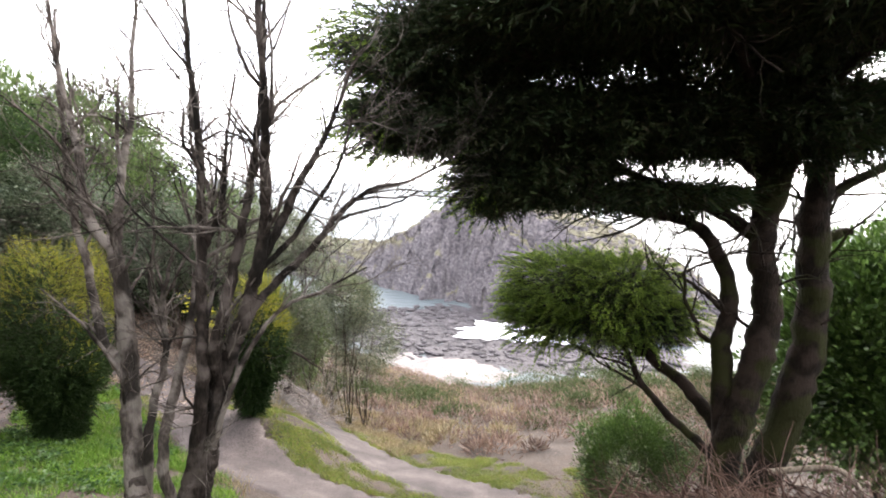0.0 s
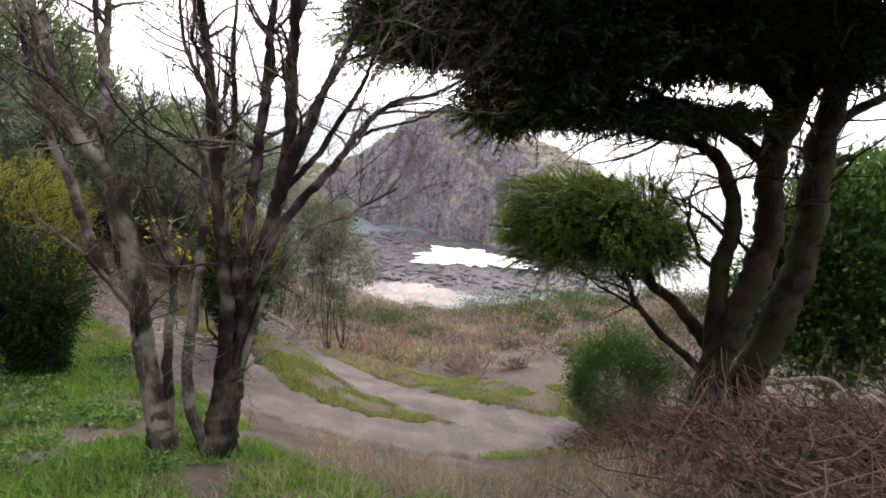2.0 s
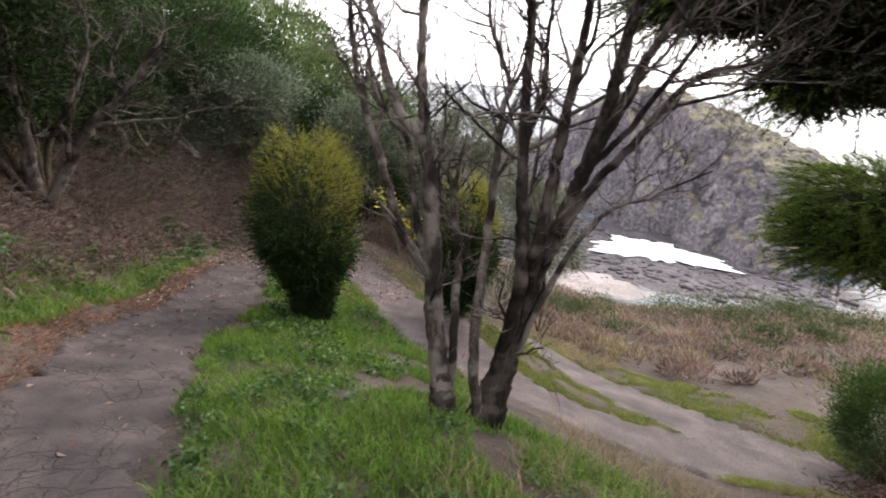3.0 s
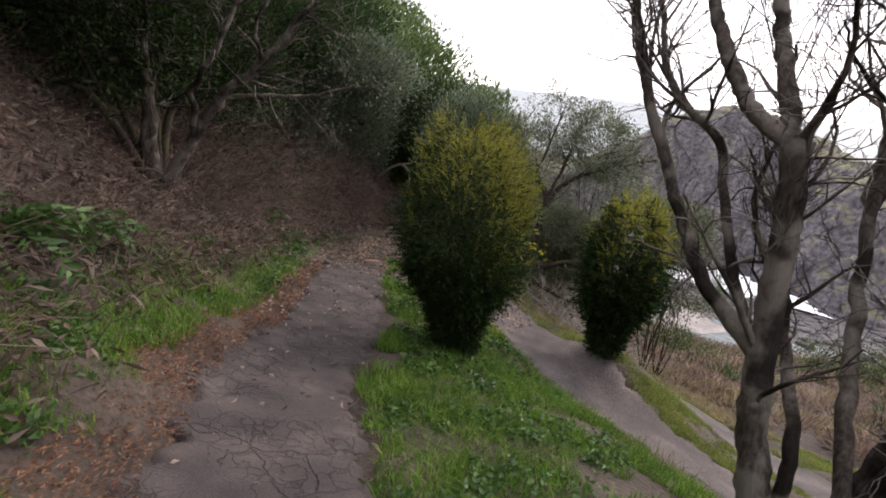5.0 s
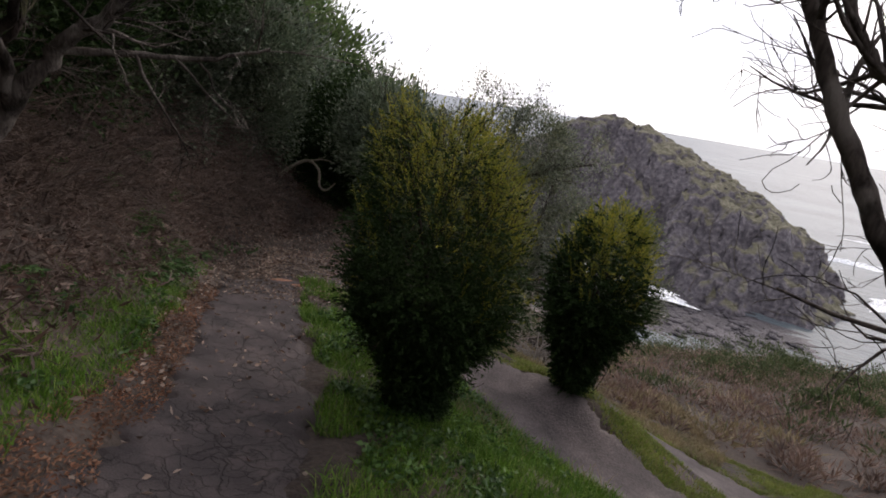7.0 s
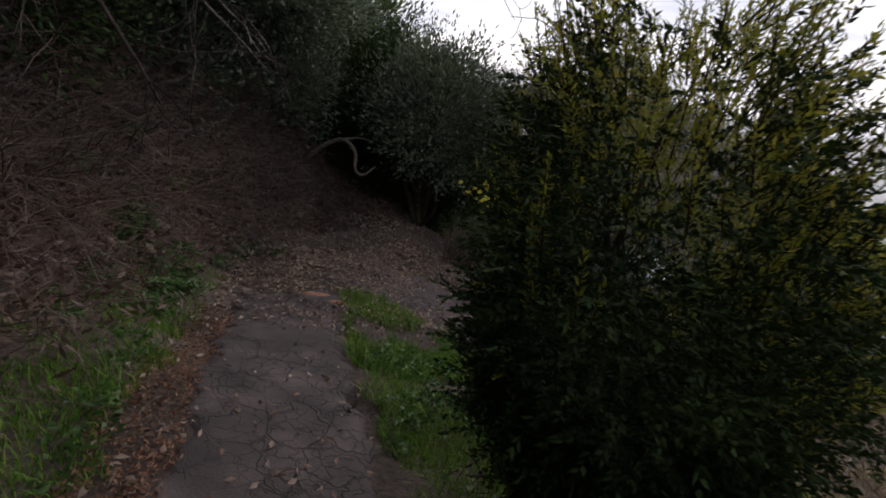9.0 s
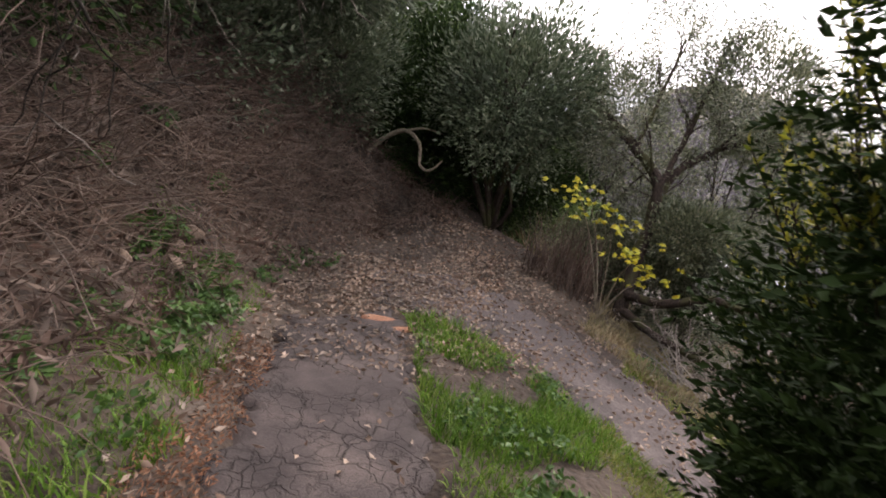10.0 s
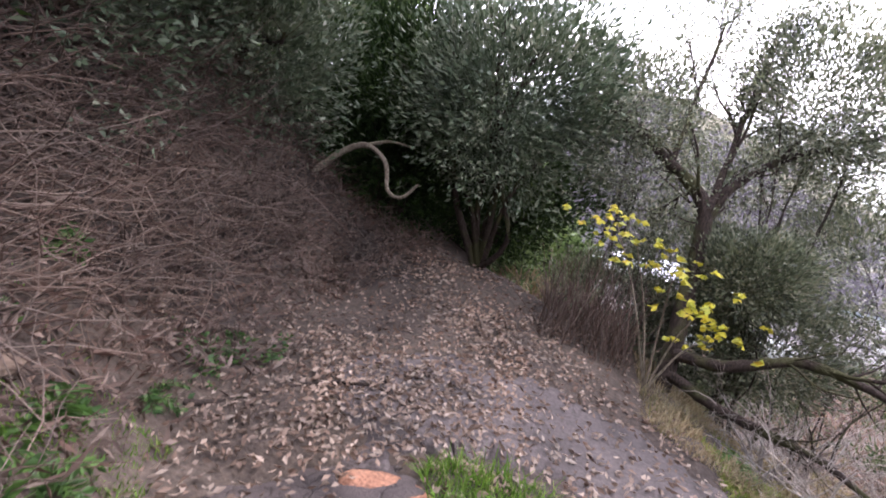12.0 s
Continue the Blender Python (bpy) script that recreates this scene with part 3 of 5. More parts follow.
blot("cobbles", (-3.0, 50.5), 21.0, 11.5, -14.02, COBBLE, "dark cobble shore below the cliffs", "shore", 3.3, turn=-0.2, ragged=0.2, thick=0.22)
blot("beach", (-9.0, 38.4), 7.6, 4.6, -13.95, SAND, "pale wet sand at the head of the cove", "beach", 1.0, turn=0.15, thick=0.35)
blot("foam", (-0.8, 50.8), 5.6, 3.0, -13.72, FOAM, "white surf breaking below the cliffs", "foam", 2.2, "stuff", turn=-0.1, ragged=0.5, thick=0.4)
blot("foam", (31, 69), 5, 2.2, -13.98, FOAM, "white surf off the point of the headland", "foam", 4.0, "stuff", turn=0.6, ragged=0.5, thick=0.4)
blot("foam", (34, 92), 7, 1.3, -13.98, FOAM, "line of white surf on open water", "foam", 5.0, "stuff", ragged=0.5, thick=0.4)
blot("foam", (60, 120), 12, 1.6, -13.98, FOAM, "line of white surf on open water", "foam", 6.0, "stuff", ragged=0.5, thick=0.4)


def lump(r, seed, flat=0.6, rings=6, sides=9):
    """Verts and faces of an uneven stone."""
    th = np.linspace(0, np.pi, rings)
    ph = np.linspace(0, 2 * np.pi, sides, endpoint=False)
    T, P = np.meshgrid(th, ph, indexing="ij")
    q = np.random.default_rng(seed)
    rad = r * (1 + 0.22 * np.sin(2 * P + q.uniform(0, 6)) * np.sin(T) + q.uniform(-0.14, 0.14, T.shape))
    rad[0], rad[-1] = r, r
    v = np.stack([rad * np.sin(T) * np.cos(P), rad * np.sin(T) * np.sin(P), rad * np.cos(T) * flat], -1).reshape(-1, 3)
    i, j = np.meshgrid(np.arange(rings - 1), np.arange(sides), indexing="ij")
    j2 = (j + 1) % sides
    return v, np.stack([i * sides + j, (i + 1) * sides + j, (i + 1) * sides + j2, i * sides + j2], -1).reshape(-1, 4)


# dark boulders in the cove, too many to count
heap = Heap()
for k in range(2600):
    x, y = rng.uniform(-22, 15), rng.uniform(41, 64)
    if y > 66 - (x + 20) * 0.55 or ((x + 3) / 19) ** 2 + ((y - 50.5) / 10.5) ** 2 > 1 or ((x + 0.8) / 5.6) ** 2 + ((y - 50.8) / 3) ** 2 < 0.9 or (x < 8 and y < 42.5) and rng.random() < 0.8:
        continue
    v, f = lump(0.07 + 0.4 * rng.random() ** 3, k, 0.45, 5, 7)
    heap.add(v * (rng.uniform(0.8, 1.8), 1, 1) + (x, y, -13.86), f)
tagged(piece("shore_rocks", heap, BOULDER), "dark wet boulders scattered through the shallow cove", "rocks", kind="stuff")


# ---- trees ----
def on(x, y, dz=0.0):
    return (x, y, float(ground(x, y)) + dz)


def stem_tree(name, at, stems, label, material, twig_args, category="tree", thin=1.0, gnarl=0.01):
    """A tree from hand-placed stems (points, thick end, thin end), with shoots on each."""
    root = thing(name, at, label, category)
    tips = []
    shoots = Heap()
    for pts, r0, r1, *own in stems:
        wood = own[0] if own else material
        q = curve_through(pts, 6 * len(pts))
        s = np.arange(len(q))[:, None]
        q += gnarl * np.clip(s / 5, 0, 1) * np.sin(s * np.array([[0.9, 1.1, 0.0]]) + rng.uniform(0, 6, (1, 3))) * rng.uniform(0.3, 1, (len(q), 1))
        q[1:-1] += rng.normal(0, 0.003, q[1:-1].shape)
        rr = thin * (r1 + (r0 - r1) * np.linspace(1, 0, len(q)) ** 0.8) * (1 + 0.14 * np.abs(np.sin(np.arange(len(q)) * 1.3)) * (rng.random(len(q)) < 0.35))
        h = Heap()
        tube(h, q, rr, 10, 0.06)
        piece("trunk" if r0 > 0.045 else "branch", h, wood, root, smooth=True)
        if np.linalg.norm(np.diff(np.asarray(q), axis=0), axis=1).sum() > 0.9:
            twigs(shoots, q, rr, tips=tips, **twig_args)
    tagged(piece("fine_growth", shoots, material, root), kind="stuff")
    return root, tips


# bare tree by the path, two clumps of stems from one root: pale stems uphill, dark ones downhill
BARE = [
    ([(-1.94, 3.3, -1.35), (-1.97, 3.32, -1.0), (-2.06, 3.41, -0.7), (-2.14, 3.48, -0.39), (-2.18, 3.54, -0.07), (-2.22, 3.57, 0.25), (-2.25, 3.58, 0.56), (-2.31, 3.6, 0.88)], 0.105, 0.062, BARK),
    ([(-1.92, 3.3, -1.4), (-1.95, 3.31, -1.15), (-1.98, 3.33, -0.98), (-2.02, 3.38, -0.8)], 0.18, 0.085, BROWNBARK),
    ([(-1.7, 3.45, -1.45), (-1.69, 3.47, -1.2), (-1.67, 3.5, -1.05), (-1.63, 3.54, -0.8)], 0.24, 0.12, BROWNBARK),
    ([(-2.31, 3.6, 0.84), (-2.49, 3.64, 0.96), (-2.61, 3.68, 1.11), (-2.71, 3.74, 1.28), (-2.79, 3.81, 1.45), (-2.86, 3.87, 1.63), (-2.95, 3.91, 1.8), (-3.12, 3.98, 2.3), (-3.25, 4.05, 2.9)], 0.052, 0.014, BARK),
    ([(-2.31, 3.59, 0.83), (-2.37, 3.7, 1.02), (-2.43, 3.79, 1.19), (-2.49, 3.88, 1.37), (-2.53, 3.97, 1.55), (-2.56, 4.05, 1.73), (-2.59, 4.14, 1.92), (-2.66, 4.25, 2.4), (-2.64, 4.35, 3.1)], 0.055, 0.014, BARK),
    ([(-2.18, 3.52, -0.14), (-2.48, 3.63, 0.12), (-2.69, 3.76, 0.42), (-2.85, 3.87, 0.7), (-3.03, 3.95, 1.04), (-3.18, 4.05, 1.4), (-3.27, 4.14, 1.76), (-3.36, 4.2, 2.2), (-3.4, 4.25, 2.8)], 0.05, 0.012, BARK),
    ([(-2.17, 3.5, -0.12), (-2.34, 3.63, 0.12), (-2.49, 3.78, 0.47), (-2.61, 3.9, 0.8), (-2.81, 3.93, 0.96), (-2.95, 3.99, 1.13), (-3.04, 4.05, 1.4), (-3.13, 4.09, 1.67), (-3.2, 4.15, 2.3)], 0.038, 0.01, BARK),
    ([(-1.97, 3.4, -1.1), (-1.95, 3.42, -0.55), (-2.01, 3.56, -0.3), (-2.08, 3.76, -0.1), (-2.13, 3.86, 0.1), (-2.24, 3.95, 0.3), (-2.22, 4.0, 0.55), (-2.2, 4.1, 0.85)], 0.045, 0.014, BARK),
    ([(-2.12, 3.84, 0.06), (-2.3, 3.95, 0.32), (-2.38, 4.0, 0.55), (-2.36, 4.05, 0.9), (-2.4, 4.1, 1.3)], 0.025, 0.008, BARK),
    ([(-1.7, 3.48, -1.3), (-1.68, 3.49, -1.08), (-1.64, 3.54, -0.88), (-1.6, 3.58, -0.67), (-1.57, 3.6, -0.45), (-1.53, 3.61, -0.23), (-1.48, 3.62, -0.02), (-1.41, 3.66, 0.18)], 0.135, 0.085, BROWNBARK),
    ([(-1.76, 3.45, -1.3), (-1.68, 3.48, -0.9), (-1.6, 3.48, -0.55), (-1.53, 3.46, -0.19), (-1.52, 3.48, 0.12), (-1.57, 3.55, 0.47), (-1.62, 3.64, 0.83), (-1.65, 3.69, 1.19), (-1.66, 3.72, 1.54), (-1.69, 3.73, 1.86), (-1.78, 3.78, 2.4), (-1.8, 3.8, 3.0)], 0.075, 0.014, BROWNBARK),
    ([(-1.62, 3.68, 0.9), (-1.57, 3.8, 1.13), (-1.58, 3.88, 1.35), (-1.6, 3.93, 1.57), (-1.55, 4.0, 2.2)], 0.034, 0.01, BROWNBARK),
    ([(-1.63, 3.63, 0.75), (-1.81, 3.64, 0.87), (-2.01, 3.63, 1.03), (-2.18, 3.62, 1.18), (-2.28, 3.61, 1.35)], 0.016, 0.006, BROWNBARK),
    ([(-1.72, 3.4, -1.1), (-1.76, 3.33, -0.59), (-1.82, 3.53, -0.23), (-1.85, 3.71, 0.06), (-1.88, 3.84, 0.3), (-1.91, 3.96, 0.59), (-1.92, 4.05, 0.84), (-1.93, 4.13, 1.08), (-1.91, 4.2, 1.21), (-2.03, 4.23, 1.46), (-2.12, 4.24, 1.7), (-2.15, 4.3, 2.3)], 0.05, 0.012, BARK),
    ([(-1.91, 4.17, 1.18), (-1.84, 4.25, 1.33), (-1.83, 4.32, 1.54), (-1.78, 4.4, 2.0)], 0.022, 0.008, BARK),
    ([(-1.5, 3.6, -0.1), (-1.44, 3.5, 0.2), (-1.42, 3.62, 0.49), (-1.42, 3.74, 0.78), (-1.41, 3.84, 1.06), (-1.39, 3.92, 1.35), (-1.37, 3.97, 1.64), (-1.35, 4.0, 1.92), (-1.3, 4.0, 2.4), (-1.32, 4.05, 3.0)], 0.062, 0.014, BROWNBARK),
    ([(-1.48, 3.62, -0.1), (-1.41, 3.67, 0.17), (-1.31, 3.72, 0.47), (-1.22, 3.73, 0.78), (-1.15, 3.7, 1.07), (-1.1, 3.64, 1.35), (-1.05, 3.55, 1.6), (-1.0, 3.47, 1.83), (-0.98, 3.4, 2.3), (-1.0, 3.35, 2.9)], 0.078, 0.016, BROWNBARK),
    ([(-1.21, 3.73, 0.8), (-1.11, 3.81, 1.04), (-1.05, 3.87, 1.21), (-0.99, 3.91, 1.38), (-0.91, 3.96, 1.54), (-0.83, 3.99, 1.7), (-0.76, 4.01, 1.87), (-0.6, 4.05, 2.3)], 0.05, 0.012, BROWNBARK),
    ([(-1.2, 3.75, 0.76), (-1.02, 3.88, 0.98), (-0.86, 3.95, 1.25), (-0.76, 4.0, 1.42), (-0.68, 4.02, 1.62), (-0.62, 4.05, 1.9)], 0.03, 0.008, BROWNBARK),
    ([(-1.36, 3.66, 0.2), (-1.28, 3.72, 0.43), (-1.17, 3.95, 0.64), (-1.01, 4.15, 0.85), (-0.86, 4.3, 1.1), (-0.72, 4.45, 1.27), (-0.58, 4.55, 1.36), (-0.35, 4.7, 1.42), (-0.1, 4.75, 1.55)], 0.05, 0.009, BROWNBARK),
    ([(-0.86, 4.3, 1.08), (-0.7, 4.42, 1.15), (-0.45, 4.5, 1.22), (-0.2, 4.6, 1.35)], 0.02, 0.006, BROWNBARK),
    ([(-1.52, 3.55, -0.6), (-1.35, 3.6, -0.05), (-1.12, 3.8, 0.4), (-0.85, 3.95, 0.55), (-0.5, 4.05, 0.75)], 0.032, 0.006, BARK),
]
bare_tree, _ = stem_tree("bare_tree", (-1.85, 3.4, -1.25), BARE, "leafless tree with many upright grey and dark brown stems", BARK, dict(depth=3, density=5.3, length=0.8, spread=0.9, lift=0.06, low=0.4), thin=0.76, gnarl=0.004)


def spray_tree_crown(root, pads, per, length, width, material, name="foliage", label="", droop=0.15, clump=0.12):
    """Foliage in flattened pads: (centre, size, clumps)."""
    h = Heap()
    for c, size, k in pads:
        p, d = clumps(k, per, c, size, clump, 0.25, 0.45)
        d = d * (1, 1, 0.3) + (0, 0, -droop)
        leaves(h, p, length, width, 0.0, d)
    return piece(name, h, material, root, label)


def sprays(heap, start, way, length, n, leaf, width, droop=0.3, wood=None):
    """Feathery shoots: n small leaves set in turn on both sides of a curved twig."""
    k = len(start)
    way = way / (np.linalg.norm(way, axis=1)[:, None] + 1e-9)
    ln = (length * rng.uniform(0.55, 1.25, k))[:, None, None]
    t = np.linspace(0.08, 1, n)[None, :, None] + rng.uniform(-0.03, 0.03, (k, n, 1))
    sag = np.array([0, 0, -1.0]) * droop
    p = start[:, None] + (way[:, None] * t + sag * t * t) * ln
    side = np.cross(way, rng.normal(0, 0.5, (k, 3)) + (0, 0, 1))
    side /= np.linalg.norm(side, axis=1)[:, None] + 1e-9
    turn = np.where(np.arange(n) % 2, 1.0, -1.0)[None, :, None]
    d = way[:, None] * 0.9 + sag * t * 1.2 + side[:, None] * turn * (1.15 - 0.7 * t)
    leaves(heap, p.reshape(-1, 3), leaf, width, 0.0, d.reshape(-1, 3) * 2.0)
    if wood is not None:
        for b, w, g in zip(start, way, ln[:, 0, 0]):
            u = np.array([-0.15, 0.3, 0.65, 1.0])[:, None]
            tube(wood, b + (w * u + sag * u * u) * g, (0.0035, 0.0028, 0.002, 0.001), 3)


# wind-shaped cypress that overhangs the path
CYP = [
    ([(2.9, 6.0, -3.0), (2.92, 6.0, -2.5), (2.9, 6.0, -1.79), (2.98, 6.0, -1.13), (3.08, 6.0, -0.64), (3.17, 6.0, -0.11), (3.17, 6.0, 0.33), (3.07, 6.0, 0.73), (3.06, 6.0, 1.13), (3.05, 6.0, 1.51), (3.0, 6.0, 1.92), (2.92, 6.0, 2.6)], 0.175, 0.075),
    ([(3.05, 5.98, 1.1), (3.11, 5.9, 1.46), (3.16, 5.9, 1.77), (3.14, 5.9, 2.11), (3.11, 5.9, 2.6)], 0.11, 0.06),
    ([(3.2, 6.15, -3.0), (3.26, 6.15, -2.5), (3.36, 6.18, -1.9), (3.53, 6.2, -1.25), (3.66, 6.2, -0.53), (3.71, 6.2, 0.13), (3.65, 6.2, 0.68), (3.61, 6.2, 1.2), (3.63, 6.2, 1.64), (3.66, 6.2, 2.11), (3.6, 6.2, 2.9)], 0.2, 0.09),
    ([(3.0, 6.05, -3.05), (3.05, 6.08, -2.6), (3.06, 6.1, -2.2), (3.1, 6.1, -1.8)], 0.38, 0.2),
    ([(2.95, 6.05, -1.6), (2.87, 6.1, -0.84), (2.82, 6.1, -0.16), (2.86, 6.1, 0.22), (2.71, 6.1, 0.7), (2.47, 6.1, 1.01), (2.15, 6.1, 1.11), (1.62, 6.1, 1.2), (0.9, 6.1, 1.3)], 0.11, 0.02),
    ([(3.05, 6.1, 0.95), (2.6, 6.0, 1.2), (2.2, 5.95, 1.35), (1.6, 5.9, 1.6), (0.9, 5.9, 1.8)], 0.07, 0.02),
    ([(3.0, 6.15, -1.35), (2.64, 6.5, -0.9), (2.28, 6.6, -0.65), (1.91, 6.7, -0.4), (1.48, 6.75, -0.17)], 0.085, 0.025),
    ([(2.95, 6.1, -1.6), (2.5, 6.4, -1.3), (2.15, 6.55, -0.95), (1.95, 6.65, -0.55), (1.85, 6.75, -0.1)], 0.05, 0.018),
    ([(2.3, 6.6, -0.65), (2.2, 6.8, -0.3), (2.3, 6.9, 0.15), (2.2, 6.9, 0.5)], 0.04, 0.012),
    ([(2.84, 6.1, 0.1), (2.65, 6.4, 0.3), (2.4, 6.6, 0.45)], 0.03, 0.01),
    ([(2.8, 6.1, -0.3), (2.6, 6.2, -0.1), (2.45, 6.3, 0.3), (2.5, 6.4, 0.7)], 0.03, 0.01),
    ([(3.0, 6.0, 1.6), (2.3, 5.7, 2.0), (1.4, 5.5, 2.2), (0.4, 5.5, 2.4), (-0.4, 5.6, 2.5)], 0.08, 0.02),
    ([(3.62, 6.2, 1.3), (4.2, 6.3, 1.7), (4.9, 6.4, 1.9)], 0.06, 0.02),
    ([(3.1, 5.9, 2.0), (3.3, 5.0, 2.6), (3.5, 4.2, 2.9)], 0.06, 0.02),
    ([(2.95, 5.95, 1.9), (2.3, 5.0, 2.6), (1.6, 4.3, 2.9)], 0.06, 0.02),
    ([(3.66, 6.2, 0.9), (3.85, 6.2, 1.0), (3.95, 6.2, 1.05)], 0.06, 0.03),
]
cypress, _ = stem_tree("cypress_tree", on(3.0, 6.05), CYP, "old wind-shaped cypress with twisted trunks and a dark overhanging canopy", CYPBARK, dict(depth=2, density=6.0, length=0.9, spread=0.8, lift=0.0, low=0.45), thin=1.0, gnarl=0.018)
CANOPY = [((-0.55, 6.0, 2.08), (0.7, 0.8, 0.3), 300), ((0.3, 6.0, 2.1), (0.85, 0.95, 0.36), 460), ((1.25, 6.0, 2.08), (0.95, 0.95, 0.34), 520), ((2.2, 6.0, 2.1), (0.95, 0.95, 0.34), 500), ((3.2, 6.1, 2.12), (0.85, 0.95, 0.4), 460), ((3.9, 6.3, 2.2), (0.4, 0.7, 0.3), 130),
          ((0.3, 6.0, 1.5), (0.3, 0.5, 0.36), 170), ((0.6, 6.0, 1.38), (0.34, 0.4, 0.16), 90), ((1.3, 6.1, 1.32), (0.9, 0.6, 0.09), 120), ((2.2, 6.1, 1.36), (0.7, 0.6, 0.1), 110), ((1.0, 6.0, 1.62), (0.5, 0.6, 0.12), 90),
          ((-0.35, 5.8, 2.8), (0.85, 1.0, 0.42), 340), ((0.8, 5.6, 3.05), (1.2, 1.2, 0.5), 520), ((2.2, 5.6, 3.05), (1.2, 1.2, 0.5), 520), ((3.2, 5.8, 3.1), (0.9, 1.2, 0.55), 420), ((1.5, 4.6, 3.0), (1.6, 0.9, 0.35), 420), ((3.1, 4.5, 2.95), (1.5, 0.9, 0.4), 420)]
spray_tree_crown(cypress, CANOPY, 44, 0.12, 0.022, CYPRESS, "canopy", "dense dark green flat cypress sprays, backlit shade in the colour", 0.1, 0.14)


def fringe(k, pads, outward, drop):
    """Places and ways of shoots standing out from the rim of flattened pads."""
    at, way = [], []
    for c, size, share in pads:
        q, d = ball_points(int(k * share), c, size, 0.8)
        at.append(q)
        way.append(d * (1, 1, 0.4) + outward + rng.normal(0, 0.25, d.shape) + (0, 0, -drop))
    return np.concatenate(at), np.concatenate(way)


heap, wood = Heap(), Heap()
at, way = fringe(1500, [(c, size, k / 6000) for c, size, k in CANOPY], (-0.5, 0, 0), 0.05)
sprays(heap, at, way, 0.42, 40, 0.06, 0.013, 0.18, wood)
piece("rim_foliage", heap, CYPRESS, cypress, "feathery tips of the canopy, backlit shade in the colour")
heap = Heap()
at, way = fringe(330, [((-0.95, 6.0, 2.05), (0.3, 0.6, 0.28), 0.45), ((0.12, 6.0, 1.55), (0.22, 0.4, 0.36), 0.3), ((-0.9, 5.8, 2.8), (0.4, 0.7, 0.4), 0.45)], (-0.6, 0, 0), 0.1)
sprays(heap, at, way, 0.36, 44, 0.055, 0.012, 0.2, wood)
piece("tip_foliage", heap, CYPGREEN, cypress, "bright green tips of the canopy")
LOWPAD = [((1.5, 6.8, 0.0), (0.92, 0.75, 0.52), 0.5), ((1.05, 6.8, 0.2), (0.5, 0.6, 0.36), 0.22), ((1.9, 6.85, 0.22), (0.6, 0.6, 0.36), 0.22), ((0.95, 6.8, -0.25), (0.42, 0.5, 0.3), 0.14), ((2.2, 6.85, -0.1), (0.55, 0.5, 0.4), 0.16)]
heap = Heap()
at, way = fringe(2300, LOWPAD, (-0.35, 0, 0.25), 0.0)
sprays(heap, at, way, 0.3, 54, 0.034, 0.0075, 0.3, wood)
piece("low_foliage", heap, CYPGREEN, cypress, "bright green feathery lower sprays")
# near-black sprays inside and low on the right paint the pad's shade
spray_tree_crown(cypress, [((1.55, 6.85, -0.05), (0.75, 0.6, 0.42), 520), ((2.1, 6.85, -0.15), (0.5, 0.5, 0.35), 260)], 36, 0.08, 0.016, CYPRESS, "shaded_foliage", "inner cypress sprays coloured dark for shade", 0.0, 0.1)
tagged(piece("spray_growth", wood, CYPBARK, cypress), kind="stuff")


